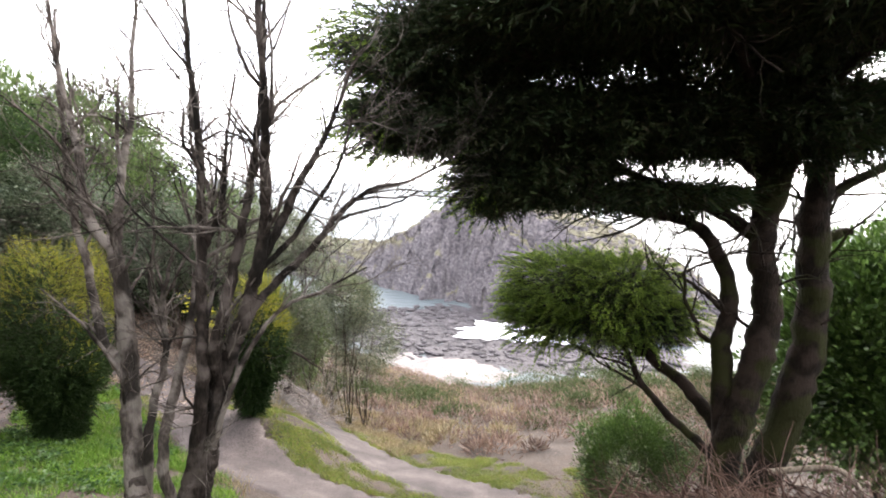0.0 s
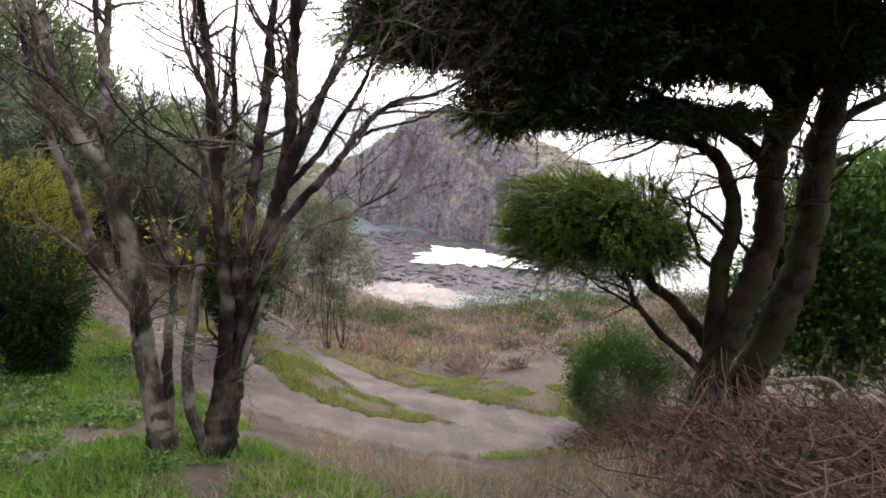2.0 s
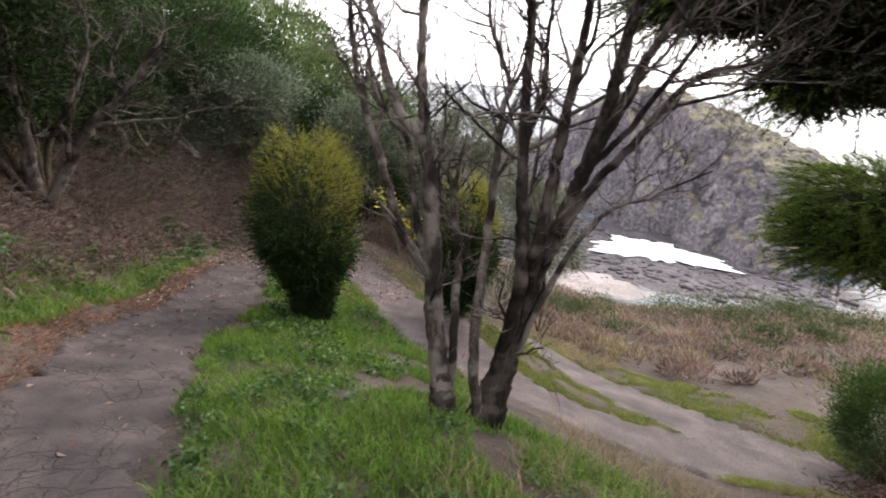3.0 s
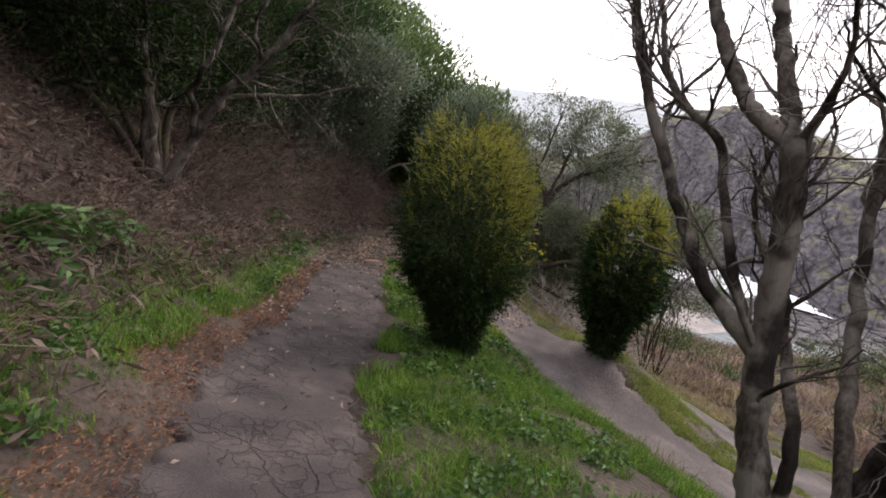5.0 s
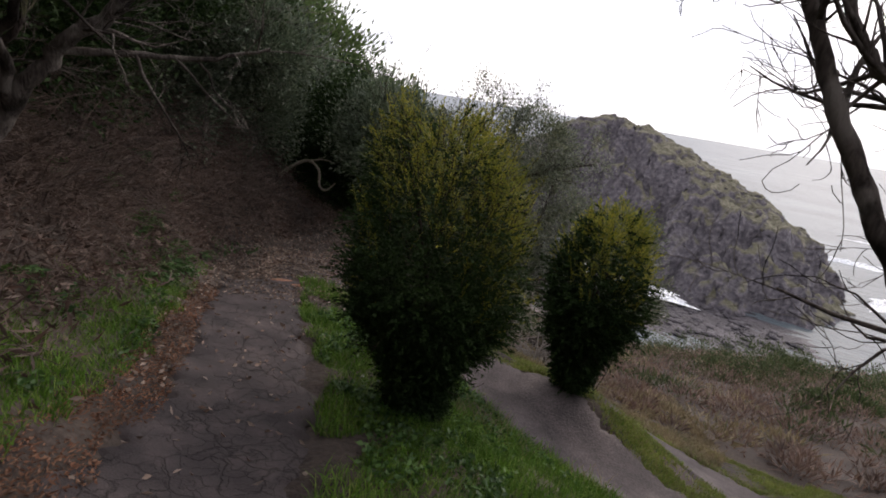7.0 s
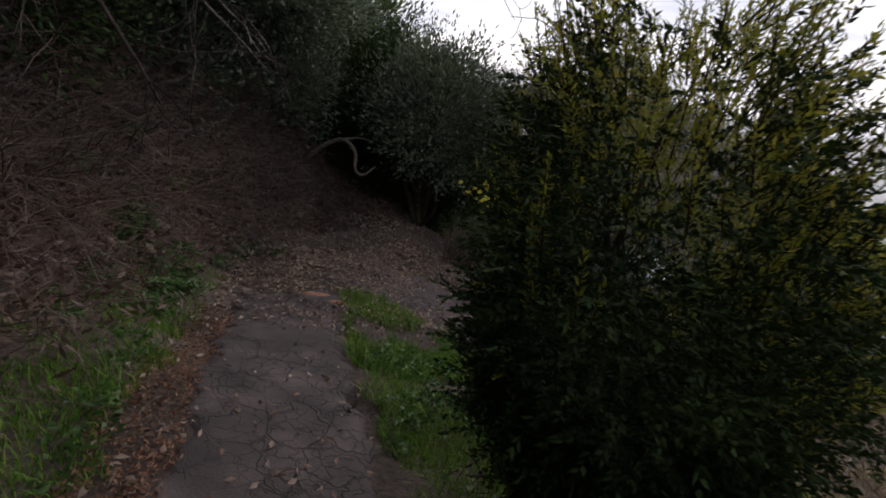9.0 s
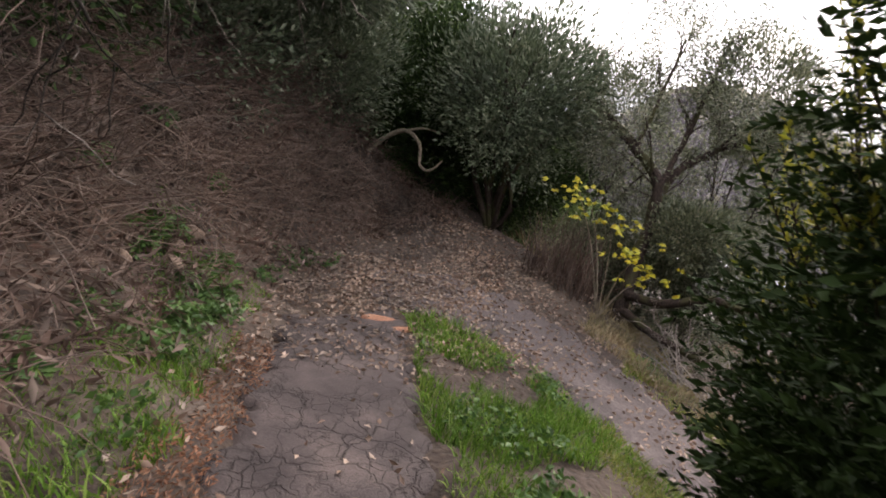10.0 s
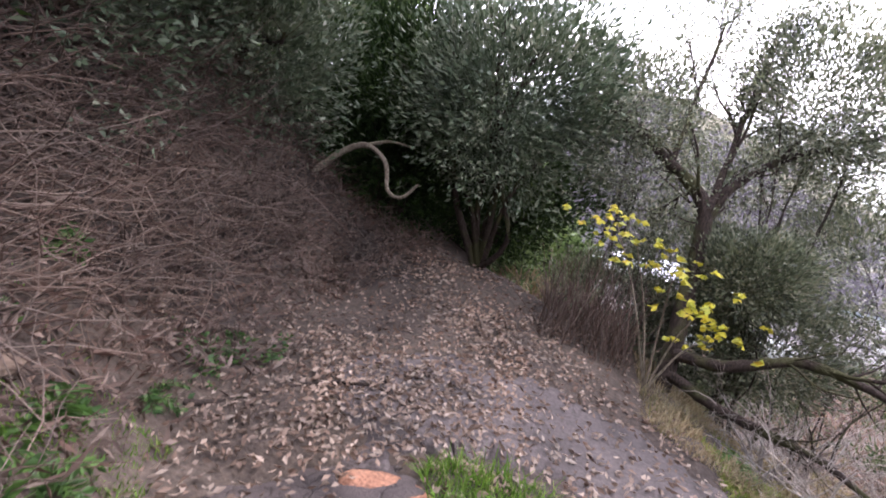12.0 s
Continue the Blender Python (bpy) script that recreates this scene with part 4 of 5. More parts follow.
def spray_bush(name, at, height, reach, lean, label, shoots, leaf, width, top_level, light_side, stems=9, group=""):
    """An evergreen bush, narrow at its foot, of upright leafy shoots; fresh yellow growth above, carried lower towards
    light_side to colour in the lit side.
    """
    root = thing(name, at, label, "bush", group)
    at, lean = np.array(at, float), np.array(lean, float)
    fine, low, top = Heap(), Heap(), Heap()
    girth = lambda h: np.interp(h, (0, 0.1, 0.22, 0.36, 0.55, 0.75, 0.9, 1.0), (0.08, 0.12, 0.28, 0.7, 1.0, 0.98, 0.75, 0.35))
    f = rng.uniform(0, 6.28, 5)

    def places(k, inner):
        h = 1 - rng.random(k) ** 0.8 * 0.97
        h = np.where(rng.random(k) < 0.25, rng.uniform(0.02, 0.5, k), h)
        a = rng.uniform(0, 6.28, k)
        bulge = 1 + 0.13 * np.sin(2 * a + f[0] + 5 * h) + 0.1 * np.sin(3 * a + f[1] - 7 * h) + 0.08 * np.sin(5 * a + f[2] + 11 * h)
        rad = reach * girth(h) * bulge * rng.uniform(inner, 1, k) ** 0.5
        out = np.stack([np.cos(a), np.sin(a), 0 * a], 1)
        return at + lean * h[:, None] + out * rad[:, None] + np.stack([0 * h, 0 * h, h * height * (1 + 0.05 * np.sin(3 * a + f[3]))], 1), out, h, a

    for _ in range(stems):
        e, _o, _h, _a = places(1, 0.1)
        mid = at + (e[0] - at) * 0.5 + rng.normal(0, 0.07, 3)
        q = curve_through([at + rng.normal(0, 0.05, 3) * (1, 1, 0) - (0, 0, 0.12), at + (mid - at) * 0.4 + rng.normal(0, 0.04, 3), mid, e[0]], 14)
        rr = np.linspace(0.042, 0.008, 14) * rng.uniform(0.6, 1.1)
        g = Heap()
        tube(g, q, rr, 7, 0.1)
        piece("stem", g, DARKBARK, root)
        twigs(fine, q, rr, 2, 4.0, 0.5, 0.9, 0.05, None, 0.4)
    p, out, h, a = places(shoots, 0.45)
    # lit side put into the leaf colour: shoots facing light_side turn yellow lower down
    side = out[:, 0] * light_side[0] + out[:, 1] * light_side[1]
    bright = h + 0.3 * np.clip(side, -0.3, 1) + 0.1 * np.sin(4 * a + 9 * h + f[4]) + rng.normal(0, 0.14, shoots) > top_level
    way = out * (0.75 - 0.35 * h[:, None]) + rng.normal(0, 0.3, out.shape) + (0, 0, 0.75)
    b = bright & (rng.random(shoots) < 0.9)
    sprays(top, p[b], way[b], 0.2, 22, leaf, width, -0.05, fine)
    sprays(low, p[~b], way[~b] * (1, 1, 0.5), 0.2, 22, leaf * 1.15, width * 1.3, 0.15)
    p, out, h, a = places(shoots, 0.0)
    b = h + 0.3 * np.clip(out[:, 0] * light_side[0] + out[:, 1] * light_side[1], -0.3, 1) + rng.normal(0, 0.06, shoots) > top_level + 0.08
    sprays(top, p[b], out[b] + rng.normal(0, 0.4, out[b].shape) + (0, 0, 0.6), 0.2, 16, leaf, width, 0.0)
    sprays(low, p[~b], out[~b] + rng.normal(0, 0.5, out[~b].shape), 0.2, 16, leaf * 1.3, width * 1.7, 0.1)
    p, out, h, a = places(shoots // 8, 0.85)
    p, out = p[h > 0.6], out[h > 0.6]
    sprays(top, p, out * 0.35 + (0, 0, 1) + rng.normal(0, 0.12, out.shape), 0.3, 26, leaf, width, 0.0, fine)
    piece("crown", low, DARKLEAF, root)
    piece("top_growth", top, YELLOW, root, "fresh yellow-green upper leaves, spread further down the lit side")
    tagged(piece("fine_growth", fine, DARKBARK, root), kind="stuff")
    return root


def shrub(name, at, crown, size, label, leaf, count, length, width, stems=5, stem_r=0.02, wood=DARKBARK, category="bush", clump=0.08, shell=0.45, per=16, group="", ways_up=0.5, shoots=0, spread=0.8):
    """A leafy bush: stems from the base, a broken mass of leaves."""
    root = thing(name, at, label, category, group)
    at, crown, size = np.array(at, float), np.array(crown, float), np.array(size, float)
    fine = Heap()
    for _ in range(stems):
        end, _d = ball_points(1, crown, size * spread, 0.2)
        m1 = at + (end[0] - at) * 0.35 + rng.normal(0, 0.13, 3) * size
        m2 = at + (end[0] - at) * 0.7 + rng.normal(0, 0.13, 3) * size
        q = curve_through([at + rng.normal(0, 0.03, 3) * (1, 1, 0) - (0, 0, 0.1), m1, m2, end[0]], 14)
        rr = np.linspace(stem_r, stem_r * 0.2, 14) * rng.uniform(0.6, 1.1)
        h = Heap()
        tube(h, q, rr, 6, 0.08)
        piece("stem", h, wood, root)
        twigs(fine, q, rr, 2, 5.0 / max(0.5, size.max()), size.max() * 0.4, 0.9, 0.04, None, 0.4)
    tagged(piece("fine_growth", fine, wood, root), kind="stuff")
    h = Heap()
    p, d = clumps(count // per, per, crown, size, clump, shell)
    if shoots:
        s0, sd = ball_points(shoots, crown, size, 0.9)
        keep = sd[:, 2] > 0.1
        s0, sd = s0[keep], sd[keep] * 0.7 + (0, 0, 0.55) + rng.normal(0, 0.22, (keep.sum(), 3))
        t = rng.uniform(-0.4, 1, (len(s0), 14, 1)) * (size.max() * 0.27 * rng.random((len(s0), 1, 1)) ** 1.5)
        for b0, d0, t0 in zip(s0, sd, t):
            q = np.array([b0 - d0 * 0.12, b0 + d0 * t0.max() * 0.35, b0 + d0 * t0.max() * 0.7, b0 + d0 * t0.max()]) + rng.normal(0, 0.008, (4, 3))
            tube(h, q, (0.0025, 0.002, 0.0016, 0.001), 3)
        p = np.concatenate([p, (s0[:, None] + sd[:, None] * t).reshape(-1, 3) + rng.normal(0, 0.018, (len(s0) * 14, 3))])
        d = np.concatenate([d, np.repeat(sd, 14, 0)])
    leaves(h, p, length, width, 0.0, d + (0, 0, ways_up))
    piece("crown", h, leaf, root)
    return root


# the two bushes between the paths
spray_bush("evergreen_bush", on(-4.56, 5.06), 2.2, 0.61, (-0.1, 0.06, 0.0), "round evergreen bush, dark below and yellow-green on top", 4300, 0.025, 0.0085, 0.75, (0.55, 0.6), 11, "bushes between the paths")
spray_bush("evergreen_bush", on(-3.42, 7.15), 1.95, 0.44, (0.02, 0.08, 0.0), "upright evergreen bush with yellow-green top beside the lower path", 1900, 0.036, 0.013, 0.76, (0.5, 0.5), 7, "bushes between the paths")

# glossy bush and gorse near the cypress
shrub("glossy_bush", on(5.6, 7.6), (5.4, 7.6, -0.6), (1.4, 1.0, 1.7), "broad-leaved glossy green bush beyond the cypress", MID, 46000, 0.1, 0.052, 8, 0.03, clump=0.12, shell=0.25)
shrub("gorse_bush", on(2.2, 7.2), (2.2, 7.2, -2.4), (0.7, 0.5, 0.78), "low dark green gorse bush beside the cypress trunk", MID, 26000, 0.05, 0.018, 8, 0.012, clump=0.06)

shrub("gorse_bush", on(3.6, 7.6), (3.6, 7.6, -1.9), (0.9, 0.6, 0.9), "dark green gorse bush behind the cypress", GORSE, 24000, 0.04, 0.01, 8, 0.014, clump=0.08)

# thicket on the bank above the path, its deep shade partly put into the DARKLEAF crowns
THICKET = [
    ((-8.0, 4.0), (-8.6, 3.9, 1.5), (1.4, 1.3, 1.2), DARKLEAF), ((-9.8, 5.6), (-9.7, 5.7, 0.9), (1.3, 1.4, 1.2), DARKLEAF), ((-7.8, 1.0), (-7.2, 1.9, 2.9), (1.5, 1.5, 0.8), DARKLEAF), ((-10.6, 7.8), (-10.4, 7.8, 0.3), (1.2, 1.5, 1.2), SHADE),
    # DARKLEAF crowns at y 11 to 12 stand in for the shaded hollow
    ((-10.6, 9.9), (-10.4, 9.9, -0.1), (1.3, 1.2, 1.2), SHADE), ((-11.0, 9.0), (-9.5, 9.0, 0.95), (1.2, 1.2, 0.65), SHADE), ((-6.4, -1.4), (-5.6, -0.2, 2.9), (1.6, 1.4, 0.8), DARKLEAF), ((-9.2, 11.0), (-9.3, 11.5, -0.3), (1.3, 0.8, 1.3), DARKLEAF), ((-7.9, 11.0), (-7.85, 10.95, -0.3), (1.2, 0.8, 1.15), SHADE), ((-8.2, 12.2), (-8.2, 12.2, -1.5), (1.7, 0.6, 1.1), DARKLEAF), ((-9.2, 11.3), (-9.3, 11.2, -1.35), (1.2, 0.45, 0.75), DARKLEAF),
    # crowns added overhead and behind to keep sky light off the bank
    ((-11.6, 7.0), (-10.0, 7.4, 1.4), (1.1, 1.3, 0.7), DARKLEAF), ((-10.9, 8.9), (-10.6, 8.8, 1.7), (1.5, 1.5, 1.0), DARKLEAF), ((-8.6, 2.0), (-7.3, 2.6, 2.7), (1.2, 1.2, 0.7), DARKLEAF), ((-8.4, 0.2), (-9.0, 0.6, 1.9), (1.2, 1.4, 1.3), DARKLEAF), ((-7.4, -1.4), (-7.6, -1.2, 2.2), (1.4, 1.3, 1.2), DARKLEAF), ((-9.6, 2.6), (-9.8, 2.6, 1.6), (1.0, 1.3, 1.2), DARKLEAF),
    ((-10.8, 3.4), (-10.6, 3.4, 2.6), (1.8, 1.6, 1.4), DARKLEAF), ((-12.0, 6.5), (-12, 6.5, 2.2), (1.8, 1.8, 1.6), DARKLEAF), ((-11.8, 10.0), (-11.6, 10.4, 1.4), (1.6, 1.6, 1.5), DARKLEAF), ((-8.6, 2.2), (-9.0, 2.0, 2.6), (1.6, 1.6, 1.3), DARKLEAF),
]
for (bx, by), c, s, leaf in THICKET:
    shrub("thicket_tree", on(bx, by), c, s, "dense dark evergreen tree on the bank above the path", leaf, 17000, 0.085, 0.032, 7, 0.055, category="tree", clump=0.16, shell=0.2, group="trees on the bank", spread=0.9)

# tall crowns over the top of the bank, mostly out of view, added to shade it
for (bx, by), c in (((-8.6, -0.2), (-7.6, 0.4, 3.9)), ((-10.6, 2.4), (-9.6, 3.0, 3.7)), ((-6.6, -2.8), (-6.0, -2.0, 3.8)), ((-12.2, 5.4), (-11.2, 5.8, 3.3)), ((-7.6, 1.0), (-6.7, 1.7, 2.9)), ((-8.9, 2.6), (-7.9, 3.1, 2.8))):
    shrub("blocker_tree", on(bx, by), c, (1.9, 1.8, 1.1), "tall evergreen tree added to block sky light", DARKLEAF, 22000, 0.12, 0.05, 5, 0.09, category="tree", clump=0.22, shell=0.2, group="tall trees above the bank", spread=0.8)

# unseen trees added behind the start of the walk to block sky light from there
for (bx, by), c in (((-3.6, -5.2), (-3.4, -4.8, 3.6)), ((-0.6, -5.0), (-0.4, -4.6, 3.9)), ((2.6, -5.6), (2.6, -5.2, 4.0)), ((5.8, -6.0), (5.8, -5.6, 4.2)), ((9.2, -5.6), (9.2, -5.2, 4.0)), ((-2.0, -8.0), (-2.0, -7.6, 5.4)), ((3.0, -8.4), (3.0, -8.0, 5.8)), ((8.0, -8.4), (8.0, -8.0, 5.8))):
    shrub("blocker_tree", on(bx, by), c, (2.1, 1.6, 2.2), "tall evergreen tree added to block sky light", DARKLEAF, 9000, 0.2, 0.09, 5, 0.1, category="tree", clump=0.3, shell=0.2, group="tall trees above the bank", spread=0.8)

# hillside beyond the bend
HILL = [((-12.5, 14.5), 2.0, 2.1), ((-10.4, 15.6), 1.9, 2.2), ((-14.5, 12.0), 2.0, 1.9), ((-16.0, 17.0), 2.4, 2.2), ((-8.8, 14.0), 1.4, 1.7), ((-12.5, 19.5), 2.2, 2.2), ((-18.5, 12.0), 2.4, 2.2), ((-8.2, 17.0), 1.6, 1.7)]
for (bx, by), w, hgt in HILL:
    shrub("hillside_tree", on(bx, by), on(bx, by, hgt * 0.8), (w, w, hgt), "dense green conifer on the hillside", CONIFER, 15000, 0.2, 0.055, 5, 0.08, category="tree", clump=0.24, shell=0.4, group="hillside trees", shoots=120)

# open grey-leaved tree at the bend, with low crooked limbs
MANUKA = [
    ([(-5.75, 10.1, -2.9), (-5.72, 10.4, -2.0), (-5.7, 10.65, -1.45), (-5.75, 10.75, -1.05), (-6.1, 10.9, -0.75), (-6.5, 11.1, -0.45), (-6.85, 11.3, -0.2), (-6.9, 11.5, 0.4)], 0.09, 0.02),
    ([(-5.72, 10.7, -1.25), (-5.5, 10.9, -0.85), (-5.1, 11.1, -0.55), (-4.6, 11.3, -0.35), (-3.9, 11.5, -0.1)], 0.05, 0.012),
    ([(-5.7, 10.7, -1.1), (-5.6, 11.0, -0.6), (-5.5, 11.3, 0.0), (-5.4, 11.6, 0.7)], 0.04, 0.012),
    ([(-6.1, 10.9, -0.75), (-6.0, 11.2, -0.1), (-5.9, 11.4, 0.6)], 0.03, 0.01),
    ([(-5.72, 10.2, -2.4), (-5.3, 10.1, -2.35), (-4.8, 10.0, -2.1), (-4.2, 9.9, -2.2), (-3.6, 9.9, -2.5)], 0.06, 0.015),
    ([(-5.72, 10.15, -2.6), (-5.2, 9.9, -2.7), (-4.6, 9.7, -2.75), (-4.0, 9.5, -3.0)], 0.055, 0.015),
]
manuka, tips = stem_tree("coastal_tree", (-5.75, 10.1, -2.8), MANUKA, "crooked open coastal tree with small grey-green leaves", DARKBARK, dict(depth=3, density=5.0, length=0.8, spread=0.9, lift=0.05, low=0.3))
heap = Heap()
tips = np.array([t for t in tips if t[2] > -1.5])
tips = np.repeat(tips, 9, 0) + rng.normal(0, 0.08, (len(tips) * 9, 3))
leaves(heap, tips, 0.05, 0.021, 0.0)
piece("crown", heap, OLIVE, manuka)
for c, s in (((-6.5, 11.8, -0.5), (0.8, 0.7, 0.9)), ((-4.9, 12.2, -1.2), (1.1, 0.8, 1.0)), ((-3.9, 11.4, -1.6), (1.0, 0.7, 0.8)), ((-2.9, 10.9, -2.2), (0.8, 0.6, 0.7)), ((-5.6, 11.3, -1.9), (0.8, 0.6, 0.7)), ((-6.3, 11.1, -2.4), (0.7, 0.45, 0.6)), ((-5.5, 10.9, -2.55), (0.65, 0.4, 0.55)), ((-4.8, 10.8, -2.4), (0.7, 0.45, 0.6)), ((-5.2, 10.6, -1.6), (0.5, 0.4, 0.4)), ((-3.1, 10.5, -1.15), (0.55, 0.5, 0.55)), ((-4.9, 11.2, 0.0), (0.75, 0.6, 0.7))):
    shrub("coastal_bush", on(c[0], c[1]), c, s, "grey-green coastal bush with thin leaves", OLIVE, 9000, 0.055, 0.022, 6, 0.016, clump=0.1, group="coastal bushes")

# leafless pale scrub below the bend
for bx, by, hgt in ((-4.0, 11.0, 1.5), (-4.6, 9.2, 0.8), (-4.0, 8.9, 0.7), (-3.7, 9.6, 0.8), (-4.9, 9.7, 0.7)):
    root = thing("bare_scrub", on(bx, by), "leafless pale grey scrub below the path bend", "scrub", "bare scrub")
    heap = Heap()
    for _ in range(26):
        a = rng.uniform(0, 6.28)
        q = wander(on(bx, by, -0.05), (math.cos(a) * 0.8, math.sin(a) * 0.8, rng.uniform(0.4, 1.2)), hgt * rng.uniform(0.8, 1.5), 9, 0.28, -0.02)
        rr = np.linspace(0.009, 0.003, 9)
        tube(heap, q, rr, 4)
        twigs(heap, q, rr, 2, 7, 0.3, 1.0, 0.0)
    piece("twig_mass", heap, PALETWIG, root)

# upright dead stalks behind the bend
heap = Heap()
for _ in range(260):
    x, y = rng.uniform(-7.0, -6.1), rng.uniform(9.75, 10.7)
    q = wander(on(x, y), (rng.normal(0, 0.25), rng.normal(0, 0.25), 1.0), rng.uniform(0.4, 1.0), 7, 0.14, 0.0)
    tube(heap, q, np.linspace(0.005, 0.002, 7), 4)
tagged(piece("dead_stalks", heap, BRACKEN), "thin upright dead brown stalks at the bend", "stalks", kind="stuff")

# crooked tree on the bank beside the path
CROOKED = [
    ([(-8.0, 4.0, -0.7), (-8.02, 4.0, 0.0), (-8.0, 4.02, 0.5), (-8.2, 4.0, 0.95), (-8.35, 3.95, 1.5), (-8.3, 3.9, 2.2)], 0.09, 0.03),
    ([(-7.95, 4.02, -0.6), (-7.6, 4.25, 0.1), (-7.3, 4.4, 0.55), (-6.9, 4.6, 0.95), (-6.5, 4.85, 1.5)], 0.075, 0.02),
    ([(-7.3, 4.4, 0.55), (-7.0, 4.7, 0.6), (-6.6, 5.0, 0.65), (-6.2, 5.2, 0.8)], 0.03, 0.008),
    ([(-8.0, 4.02, 0.5), (-7.8, 3.9, 0.9), (-7.5, 3.8, 1.4), (-7.4, 3.7, 1.9)], 0.04, 0.01),
    ([(-7.6, 4.25, 0.1), (-7.35, 4.1, 0.6), (-7.0, 4.05, 0.9), (-6.8, 4.2, 1.4), (-6.9, 4.3, 1.9)], 0.035, 0.01),
    ([(-8.1, 4.0, 0.75), (-8.4, 3.7, 0.9), (-8.6, 3.5, 1.3), (-8.5, 3.2, 1.8)], 0.04, 0.01),
    ([(-6.9, 4.6, 0.95), (-6.75, 4.4, 1.3), (-6.5, 4.5, 1.7)], 0.022, 0.008),
]
stem_tree("crooked_tree", on(-8.0, 4.0), CROOKED, "crooked bare-limbed tree growing out of the bank", BARK, dict(depth=3, density=5.0, length=0.9, spread=1.0, lift=0.02, low=0.3), gnarl=0.03)

# pale bent branch in front of the dark thicket
heap = Heap()
q = curve_through([(-10.4, 10.2, -1.55), (-9.9, 10.3, -1.45), (-9.55, 10.45, -1.15), (-9.25, 10.5, -1.02), (-8.95, 10.4, -1.15), (-8.85, 10.3, -1.42), (-8.66, 10.25, -1.46), (-8.5, 10.3, -1.3)], 60)
tube(heap, q, np.linspace(0.045, 0.014, 60), 8, 0.08)
tube(heap, curve_through([(-9.25, 10.5, -1.02), (-9.0, 10.6, -0.95), (-8.7, 10.6, -0.98)], 12), np.linspace(0.025, 0.008, 12), 6, 0.08)
tagged(piece("bent_branch", heap, PALEBARK, smooth=True), "pale crooked fallen branch hanging out of the thicket", "branch")

# yellowing sapling by the outer edge of the bend
sap = thing("sapling", on(-5.95, 9.75), "slender sapling with large yellowing lobed leaves", "sapling")
heap, lh = Heap(), Heap()
for ex, ey, ez in ((-5.7, 9.7, -1.75), (-5.5, 9.85, -2.0), (-6.3, 9.8, -1.35), (-6.0, 9.6, -1.5), (-6.5, 9.9, -1.2)):
    heap = Heap()
    q = curve_through([on(-5.95, 9.75), ((ex - 5.95) / 2, (ey + 9.75) / 2 + 0.05, (ez - 2.7) / 2 + 0.15), (ex, ey, ez)], 14)
    tube(heap, q, np.linspace(0.012, 0.004, 14), 5)
    piece("stem", heap, PALEBARK, sap)
    for _ in range(16):
        c = np.array((ex, ey, ez)) + rng.normal(0, 1, 3) * (0.17, 0.1, 0.09)
        turn = rng.uniform(0, 6.28)
        for a in (-1.0, -0.5, 0.0, 0.5, 1.0):
            w = np.array([[math.cos(turn + a), math.sin(turn + a), -0.25]])
            leaves(lh, [c], 0.085 - 0.02 * abs(a), 0.045, 0.0, w * 4)
piece("crown", lh, MAPLE, sap, "large yellow lobed leaves")


# ---- ground cover ----
def zone(n, x0, x1, y0, y1):
    return rng.uniform(x0, x1, n), rng.uniform(y0, y1, n)


def clear_of_paths(x, y, up=0.5, low=0.6, sec=0.52):
    return (along(UP_LINE, x, y)[0] > up) & (along(LOW_LINE, x, y)[0] > low) & (along(SEC_LINE, x, y)[0] > sec)


def stuff(name, heap, material, label, category):
    tagged(piece(name, heap, material), label, category, kind="stuff")


# green verges beside the upper path and between the paths
x, y = zone(520000, -9.5, 2.5, -1.5, 8.6)
du, su = along(UP_LINE, x, y)
dl, _ = along(LOW_LINE, x, y)
edge = 0.08 * ripple(x, y, 3)
patchy = ripple(x, y, 1.1, 2.0) + 0.6 * ripple(x, y, 2.7, 1.0)
left = (su > 0) & (du > 0.68 + edge) & (du < 1.3 + 0.3 * (y < 3.6) + edge * 3) & (y < 7.0) & (patchy > -0.85)
right = (su < 0) & (du > 0.52 + edge) & (dl > 0.66 + edge) & (y < 7.6) & (patchy > -0.75) & (x < 0.3 + 0.4 * ripple(x, y, 1.3)) & ((y > 0.9) | (x < -2.5)) & (du < 3.1)
keep = (left | right) & clear_of_paths(x, y, 0.5, 0.64)
thin = rng.random(len(x)) < np.where(left, 0.75, 0.85)
keep &= thin
heap = Heap()
blades(heap, x[keep], y[keep], (0.095 + 0.05 * np.clip(patchy[keep], 0, 1)) * np.where((y > 3.6) & left, 0.62, 0.95)[keep], 0.0042, 0.9)
stuff("grass", heap, GRASS, "lush green grass on the path verges", "grass")

# short lime grass along the lower paths
x, y = zone(330000, -5.5, 4.0, 5.6, 10.0)
dl, sl = along(LOW_LINE, x, y)
ds, ss = along(SEC_LINE, x, y)
patchy = ripple(x, y, 1.4, 3.0) + 0.6 * ripple(x, y, 3.1, 1.0)
rag = 0.14 * ripple(x, y, 2.6, 1.0) + rng.normal(0, 0.05, len(x))
keep = (((dl + rag < 1.4) | (ds + rag < 1.35 + 0.35 * patchy)) & (dl + rag > 0.53) & (ds + rag > 0.45) & (patchy + rng.normal(0, 0.35, len(x)) > -0.55) & clear_of_paths(x, y, 0.6, 0.46, 0.4)) & ((y > 6.4) | (x > -1.5))
heap = Heap()
blades(heap, x[keep], y[keep], np.full(keep.sum(), 0.05), 0.005, 0.9)
stuff("short_grass", heap, LIME, "short lime-green grass along the lower paths", "grass")

# dry grass and dead stalks
x, y = zone(60000, -6.5, 4.0, 1.0, 6.5)
du, su = along(UP_LINE, x, y)
dl, _ = along(LOW_LINE, x, y)
patchy = ripple(x, y, 0.9, 5.0) + 0.7 * ripple(x, y, 2.2, 1.5)
front = (x > -1.2 + 0.4 * patchy) & (y > 1.1) & (y < 4.6)
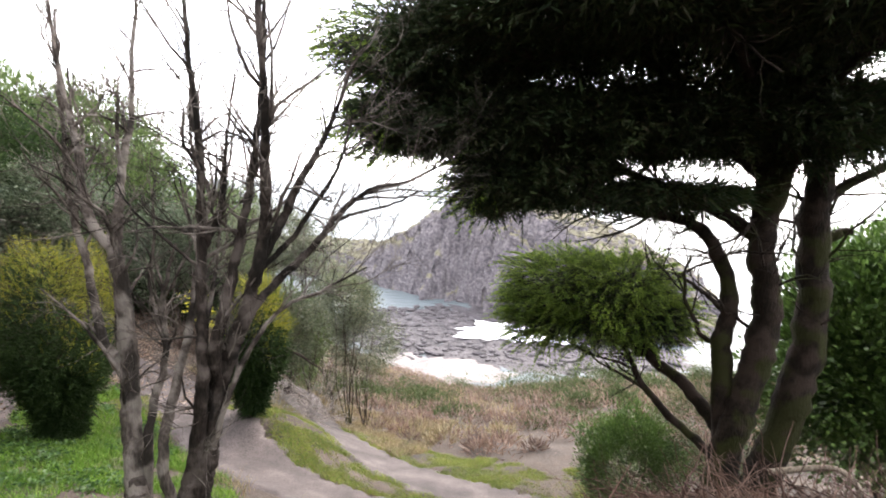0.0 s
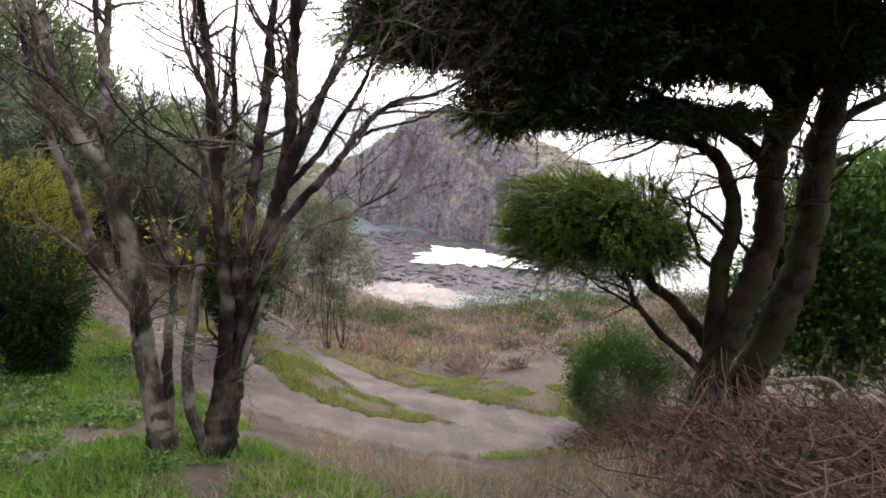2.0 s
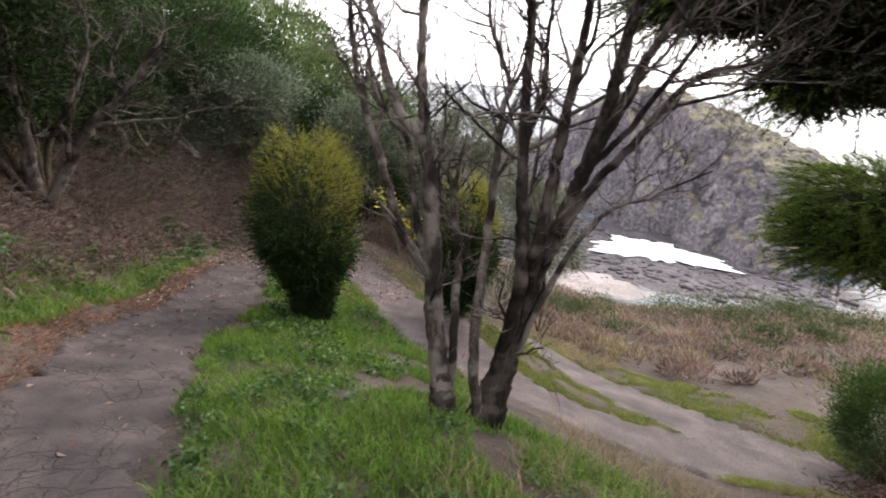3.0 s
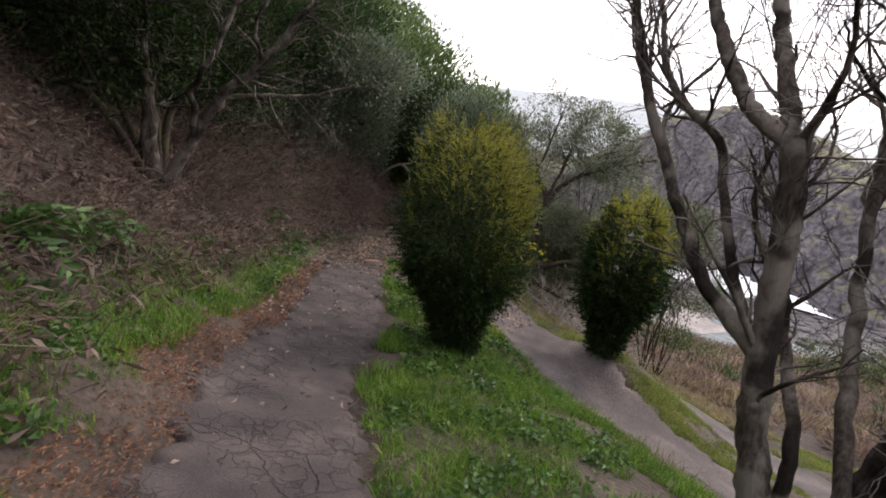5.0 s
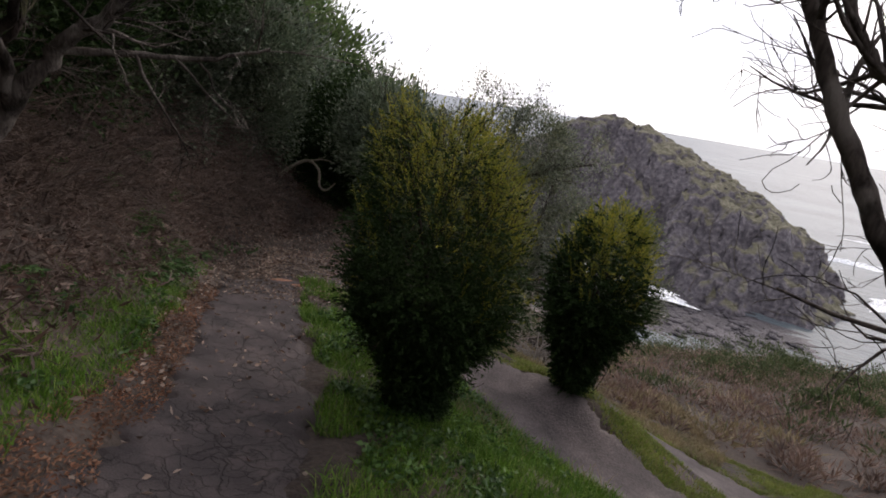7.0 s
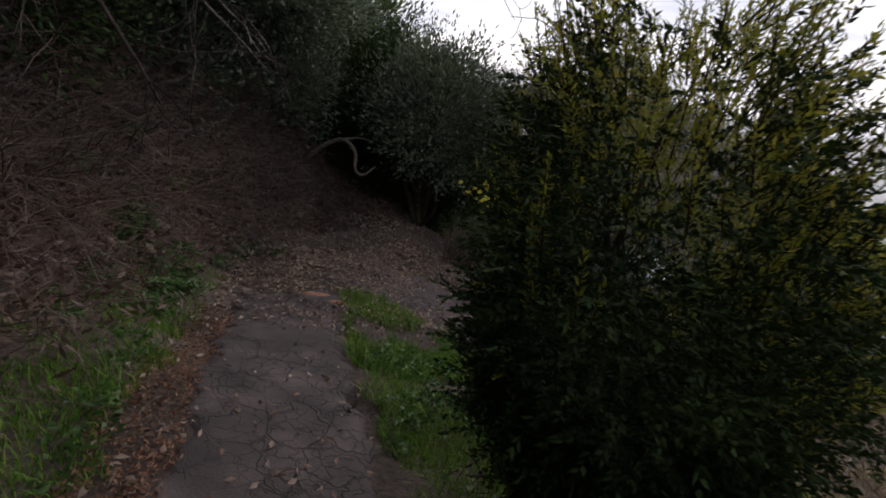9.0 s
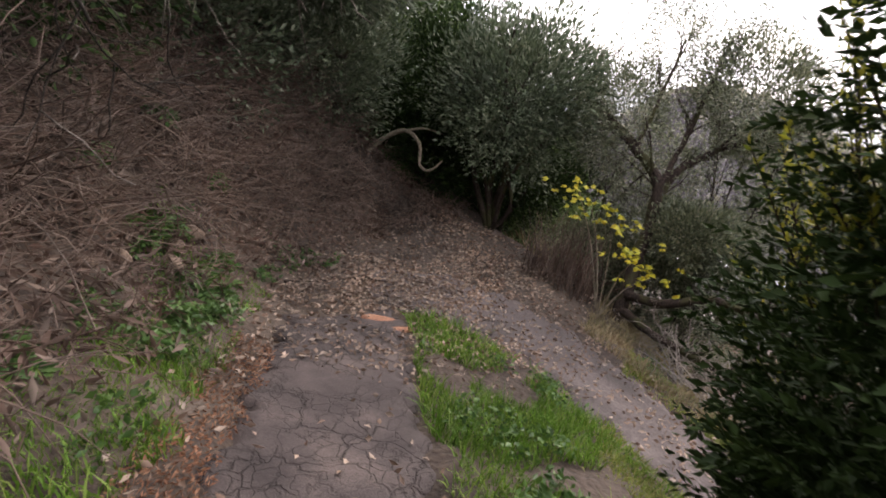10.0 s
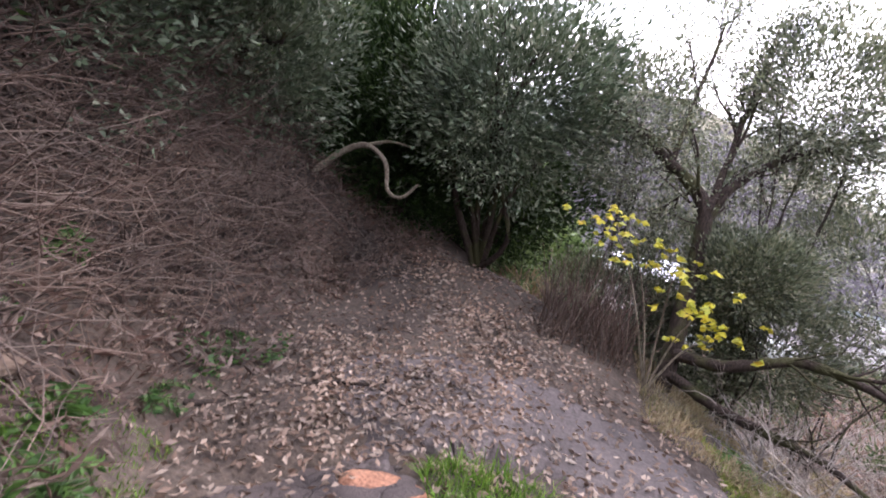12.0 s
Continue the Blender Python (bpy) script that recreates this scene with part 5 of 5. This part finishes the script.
rim = (dl < 1.3) & (dl > 0.6) & (y < 6.2) & (patchy > 0.0)
keep = (su < 0) & (front | rim) & (rng.random(len(x)) < 0.55) & clear_of_paths(x, y, 0.55, 0.66)
heap = Heap()
blades(heap, x[keep], y[keep], np.full(keep.sum(), 0.16), 0.003, 1.1)
stuff("dry_grass", heap, STRAW, "straw-coloured dry grass at the edge of the slope", "dry grass")


# pale grass on the slope outside the bend
x, y = zone(90000, -6.0, -1.0, 8.3, 13.0)
dl, sl = along(LOW_LINE, x, y)
ds, _ = along(SEC_LINE, x, y)
patchy = ripple(x, y, 1.2, 4.0) + 0.6 * ripple(x, y, 2.9, 2.0)
keep = (dl > 0.75) & (ds > 0.55) & (patchy > -0.6) & (rng.random(len(x)) < 0.6)
heap = Heap()
blades(heap, x[keep], y[keep], np.full(keep.sum(), 0.11), 0.005, 1.1)
stuff("slope_grass", heap, STRAW, "pale straw-coloured grass on the slope below the bend", "dry grass")

# small broad-leaved weeds among the verge grass
x, y = zone(9000, -9.0, 0.5, -0.5, 8.4)
du, su = along(UP_LINE, x, y)
patchy = ripple(x, y, 1.5, 7.0) + 0.5 * ripple(x, y, 3.7, 1.0)
keep = (((su > 0) & (du > 0.72) & (du < 1.35)) | ((su < 0) & (du > 0.6) & (du < 2.4))) & (patchy > 0.25) & clear_of_paths(x, y, 0.55, 0.7)
x, y = np.repeat(x[keep], 12) + rng.normal(0, 0.035, keep.sum() * 12), np.repeat(y[keep], 12) + rng.normal(0, 0.035, keep.sum() * 12)
heap = Heap()
leaves(heap, np.stack([x, y, ground(x, y) + rng.uniform(0.01, 0.09, len(x))], 1), 0.045, 0.028, -0.3, rng.normal(0, 1, (len(x), 3)) * (2, 2, 0.6))
stuff("verge_weeds", heap, FERN, "small broad-leaved green weeds in the path verges", "weeds")


def stalks(heap, n, x, y, length, r, lie=0.6, lift=0.02):
    """Tangled dead stalks lying on the slope."""
    z = ground(x, y)
    for k in range(len(x)):
        a = rng.uniform(0, 6.28)
        up = rng.uniform(-0.1, 1.0 - lie)
        q = wander((x[k], y[k], z[k] + lift * rng.uniform(-0.5, 2.5)), (math.cos(a), math.sin(a), up), length * rng.uniform(0.5, 1.4), 5, 0.28, -0.03)
        tube(heap, q, np.linspace(r, r * 0.4, 5) * rng.uniform(0.6, 1.5), 3)


# dead bracken on the bank above the path
x, y = zone(30000, -11.5, -1.5, -2.5, 11.0)
du, su = along(UP_LINE, x, y)
db, sb = along([(-2.6, -0.9), (-4.2, 0.6), (-6.2, 2.5), (-7.3, 3.9), (-8.4, 5.7), (-8.9, 7.0), (-9.0, 8.6), (-8.6, 10.0)], x, y)
keep = ((sb > 0) & (db < 2.3)) | ((db < 0.45) & (du > 1.0) & (y < 8.0))
bx, by = x[keep], y[keep]
heap = Heap()
stalks(heap, 0, bx[:10500], by[:10500], 0.5, 0.0034, 0.35, 0.07)
x, y = zone(9000, -10.7, -8.2, 4.6, 9.6)
db, sb = along([(-7.6, 4.3), (-8.4, 5.7), (-8.95, 7.0), (-9.2, 8.3), (-9.3, 9.6)], x, y)
keep = (sb > 0) & (db > 0.05) & (db < 1.3)
stalks(heap, 0, x[keep], y[keep], 0.7, 0.0044, 0.4, 0.12)
stuff("dead_bracken", heap, STALK, "brown dead bracken tangled over the bank", "bracken")
heap = Heap()
x, y = np.tile(bx, 4) + rng.normal(0, 0.15, len(bx) * 4), np.tile(by, 4) + rng.normal(0, 0.15, len(bx) * 4)
z = ground(x, y)
leaves(heap, np.stack([x, y, z + rng.uniform(0, 0.14, len(x))], 1), 0.12, 0.026, 0.35)
stuff("dead_fronds", heap, BRACKEN, "withered brown fern fronds covering the bank", "bracken")

def fern(name, at, n, length, material, label, leaf=0.03):
    """A low plant of arching fronds with side leaflets."""
    root = thing(name, at, label, "fern" if name == "fern" else "plant")
    h = Heap()
    for _ in range(n):
        a = rng.uniform(0, 6.28)
        q = wander(at, (math.cos(a), math.sin(a), rng.uniform(0.5, 1.3)), length * rng.uniform(0.7, 1.2), 14, 0.08, -0.13)
        s = np.gradient(q, axis=0)
        s /= np.linalg.norm(s, axis=1)[:, None]
        side = np.cross(s, (0, 0, 1))
        for k in (-1, 1):
            leaves(h, q, leaf * 2.2, leaf * 0.8, 0.0, (side * k + s * 0.5) * 3)
    piece("fronds", h, material, root)


for px, py, n, ln, leaf, kind in ((-5.9, 1.9, 20, 0.5, 0.045, 0), (-5.5, 1.4, 20, 0.5, 0.045, 0), (-6.3, 2.5, 16, 0.4, 0.04, 0), (-4.7, 0.9, 20, 0.5, 0.045, 0), (-4.2, 0.3, 18, 0.45, 0.04, 0), (-5.2, 1.9, 12, 0.25, 0.025, 0), (-8.7, 7.15, 8, 0.2, 0.025, 0), (-9.4, 6.75, 10, 0.18, 0.05, 1),
                                  (-9.3, 7.2, 8, 0.16, 0.035, 1), (-8.35, 6.45, 10, 0.2, 0.028, 0), (-8.1, 6.1, 10, 0.2, 0.028, 0), (-8.55, 6.0, 9, 0.18, 0.028, 0), (-9.0, 6.0, 8, 0.16, 0.03, 1), (-8.9, 7.9, 8, 0.16, 0.025, 0), (-7.3, 4.0, 9, 0.2, 0.028, 0), (-8.9, 5.3, 9, 0.2, 0.03, 1), (-7.6, 4.9, 10, 0.22, 0.03, 0), (-5.3, 9.2, 10, 0.2, 0.028, 0), (-4.7, 8.75, 9, 0.2, 0.028, 0), (-8.0, 5.75, 14, 0.26, 0.04, 1), (-8.25, 6.2, 14, 0.24, 0.04, 1), (-8.6, 6.6, 12, 0.22, 0.04, 1), (-7.7, 5.4, 14, 0.26, 0.035, 0), (-8.75, 6.25, 12, 0.26, 0.03, 0)):
    fern("fern" if kind == 0 else "mallow_plant", on(px, py), n, ln, FERN, "green fern growing from the bank" if kind == 0 else "broad-leaved green plant on the bank", leaf)

# brush heap and dead stalks round the cypress roots
x, y = zone(6500, 0.6, 6.5, 1.0, 6.0)
near = np.hypot(x - 3.2, (y - 4.2) * 0.8)
keep = (rng.random(len(x)) < np.clip(1.7 - near * 0.3, 0.15, 1)) & (y > 1.3) & ((x > 1.5) | (y < 2.6)) & ((x > 1.0) | (rng.random(len(x)) < 0.4))
heap = Heap()
stalks(heap, 0, x[keep], y[keep], 0.55, 0.005, 0.55, 0.12)
bx2, by2 = np.tile(x[keep], 7) + rng.normal(0, 0.2, keep.sum() * 7), np.tile(y[keep], 7) + rng.normal(0, 0.2, keep.sum() * 7)
leaves(heap, np.stack([bx2, by2, ground(bx2, by2) + rng.uniform(0, 0.25, len(bx2))], 1), 0.11, 0.02, 0.3)
stuff("brushwood", heap, BRUSH, "brown tangle of dead stalks round the cypress roots", "brushwood")

heap = Heap()
q = curve_through([(3.0, 5.2, -1.15), (3.45, 5.0, -0.95), (3.6, 4.85, -1.2), (3.4, 4.7, -1.45), (3.1, 4.6, -1.6)], 30)
tube(heap, q, np.linspace(0.03, 0.012, 30), 7, 0.1)
tagged(piece("bent_root", heap, PALEBARK, smooth=True), "pale curved dead root in the brushwood", "root")

# fallen leaves on the bend and along the path edges
x, y = zone(110000, -10.0, -2.5, 0.0, 11.0)
du, su = along(UP_LINE, x, y)
dl, sl = along(LOW_LINE, x, y)
bend = np.hypot((x + 7.6) / 1.5, (y - 8.6) / 1.7)
dens = np.clip(1.5 - bend, 0, 1) * 0.8 + np.clip(1 - np.abs(du - 0.62) / 0.22, 0, 1) * (su > 0) * np.clip((y - 3.4) / 4, 0, 0.5) + 0.28 * np.clip(1 - dl / 0.8, 0, 1) * (x < -4.6) + 0.05 * (du < 0.5) * np.clip((y + 1) / 6, 0.1, 1) + 0.1 * (sl > 0) * (x < -6)
keep = rng.random(len(x)) < dens * (0.62 + 0.5 * ripple(x, y, 1.0, 4.0))
keep &= np.hypot(x + 7.28, y - 7.2) > 0.2
x, y = x[keep], y[keep]
heap = Heap()
d = rng.normal(0, 1, (len(x), 3)) * (1, 1, 0.12) * 3
leaves(heap, np.stack([x, y, ground(x, y) + 0.02 + rng.uniform(0, 0.02, len(x))], 1), 0.052, 0.026, 0.0, d, 0.3)
stuff("fallen_leaves", heap, LITTER, "pale brown fallen leaves strewn over the bend", "leaves")

# rusty needles at the left edge of the upper path
x, y = zone(200000, -7.8, -0.5, -0.8, 6.2)
du, su = along(UP_LINE, x, y)
keep = (su > 0) & (np.abs(du - 0.58) < 0.17 + 0.06 * ripple(x, y, 3)) & (rng.random(len(x)) < 0.9)
x, y = x[keep], y[keep]
heap = Heap()
leaves(heap, np.stack([x, y, ground(x, y) + 0.012 + rng.uniform(0, 0.015, len(x))], 1), 0.03, 0.01, 0.0, rng.normal(0, 1, (len(x), 3)) * (3, 3, 0.3))
stuff("rusty_needles", heap, RUST, "rust-brown leaf mould along the path edge", "leaves")

# heath of dead bracken below the second path, down to the cove
mx, my = zone(2600, -14, 22, 8.0, 34)
ds, ss = along(SEC_LINE, mx, my)
keep = (my > 8.9 + 0.22 * np.abs(mx - 1)) & (ds > 1.15) & (mx > -7 - (my - 10) * 0.35)
mx, my = mx[keep], my[keep]
tone = ripple(mx, my, 0.45, 2.0) + 0.7 * ripple(mx, my, 1.1, 1.0) + rng.normal(0, 0.35, len(mx))
for mat, pick, nm, lab in ((HEATH, np.abs(tone) <= 0.75, "heath", "pinkish brown dead bracken covering the lower slope"), (STRAW, tone < -0.75, "rough_grass", "pale rough grass tussocks on the lower slope"), (GORSE, tone > 0.75, "low_scrub", "olive-green low scrub on the lower slope")):
    heap = Heap()
    x, y = mx[pick], my[pick]
    r = rng.uniform(0.25, 0.6, len(x)) * np.clip(y / 13, 0.8, 1.7)
    z = ground(x, y)
    per = 70
    d = rng.normal(0, 1, (len(x), per, 3))
    d /= np.linalg.norm(d, axis=2)[..., None]
    d[..., 2] = np.abs(d[..., 2])
    at = np.stack([x, y, z], 1)[:, None] + d * r[:, None, None] * (1.0, 1.0, 0.55) * rng.uniform(0.5, 1, (len(x), per, 1))
    leaves(heap, at.reshape(-1, 3), 0.2, 0.028, 0.0, (d * (1, 1, 0.6) + (0, 0, 0.6)).reshape(-1, 3))
    stuff(nm, heap, mat, lab, "heath" if nm == "heath" else "scrub")

GREEN_MOUNDS = [(-3.4, 16.5, 1.0), (-2.2, 17.5, 0.9), (-3.2, 20.0, 0.8), (0.5, 20.0, 1.4), (2.2, 20.6, 1.5), (3.6, 21.2, 1.4), (-4.8, 15.0, 0.9), (-5.0, 13.2, 0.8), (5.5, 19.0, 1.1), (1.4, 18.6, 0.9)]
for k in range(50):
    if k < len(GREEN_MOUNDS):
        x, y, r = GREEN_MOUNDS[k]
    else:
        x, y = rng.uniform(-9, 14), rng.uniform(13.0, 30)
        r = rng.uniform(0.35, 0.8) * (1.0 + (y - 12) * 0.03)
        if x < -6 - (y - 12) * 0.2:
            continue
    shrub("gorse_clump", on(x, y), on(x, y, r * 0.35), (r, r, r * 0.55), "low olive-green gorse clump on the lower slope", GORSE, 1500, 0.1, 0.03, 2, 0.02, clump=0.14, shell=0.3, group="gorse clumps", per=11)

# stones at the foot of the bank, orange clay and roots in the path
for sx, sy, r, seed in ((-8.44, 6.17, 0.09, 1), (-8.4, 5.8, 0.08, 2), (-8.6, 6.3, 0.07, 3), (-8.3, 5.55, 0.06, 4), (-8.75, 6.55, 0.1, 5)):
    heap = Heap()
    v, f = lump(r * 0.95, seed, 0.8, 5, 6)
    heap.add(v * (1.3, 0.8, 0.9) + on(sx, sy, 0.05), f)
    tagged(piece("stone", heap, STONE), "tan angular stone in the foot of the bank", "stone", "stones in the bank")
for sx, sy, r, seed in ((-7.0, 7.55, 0.06, 8), (-7.15, 7.45, 0.03, 9), (-6.9, 7.2, 0.035, 10)):
    heap = Heap()
    v, f = lump(r, seed, 0.4, 7, 9)
    heap.add(v * (1.6, 0.8, 1) + on(sx, sy, 0.015), f)
    tagged(piece("stone", heap, STONE), "flat stone half sunk in the path", "stone", "stones in the path")
heap = Heap()
v, f = lump(0.15, 12, 0.05, 8, 16)
v = v * (1.3, 0.8, 1) + (-7.28, 7.2, 0)
v[:, 2] += ground(v[:, 0], v[:, 1]) + 0.002
heap.add(v, f)
tagged(piece("clay_patch", heap, ORANGE, smooth=True), "patch of bare orange clay in the path", "clay")
heap = Heap()
q = curve_through([(-8.6, 7.3), (-8.2, 7.75), (-7.8, 7.95), (-7.5, 7.9)], 24)
tube(heap, np.column_stack([q, ground(q[:, 0], q[:, 1]) + 0.012]), np.linspace(0.022, 0.008, 24), 6, 0.2)
tagged(piece("tree_root", heap, DARKBARK, smooth=True), "dark root crossing the leaf-strewn path", "root")
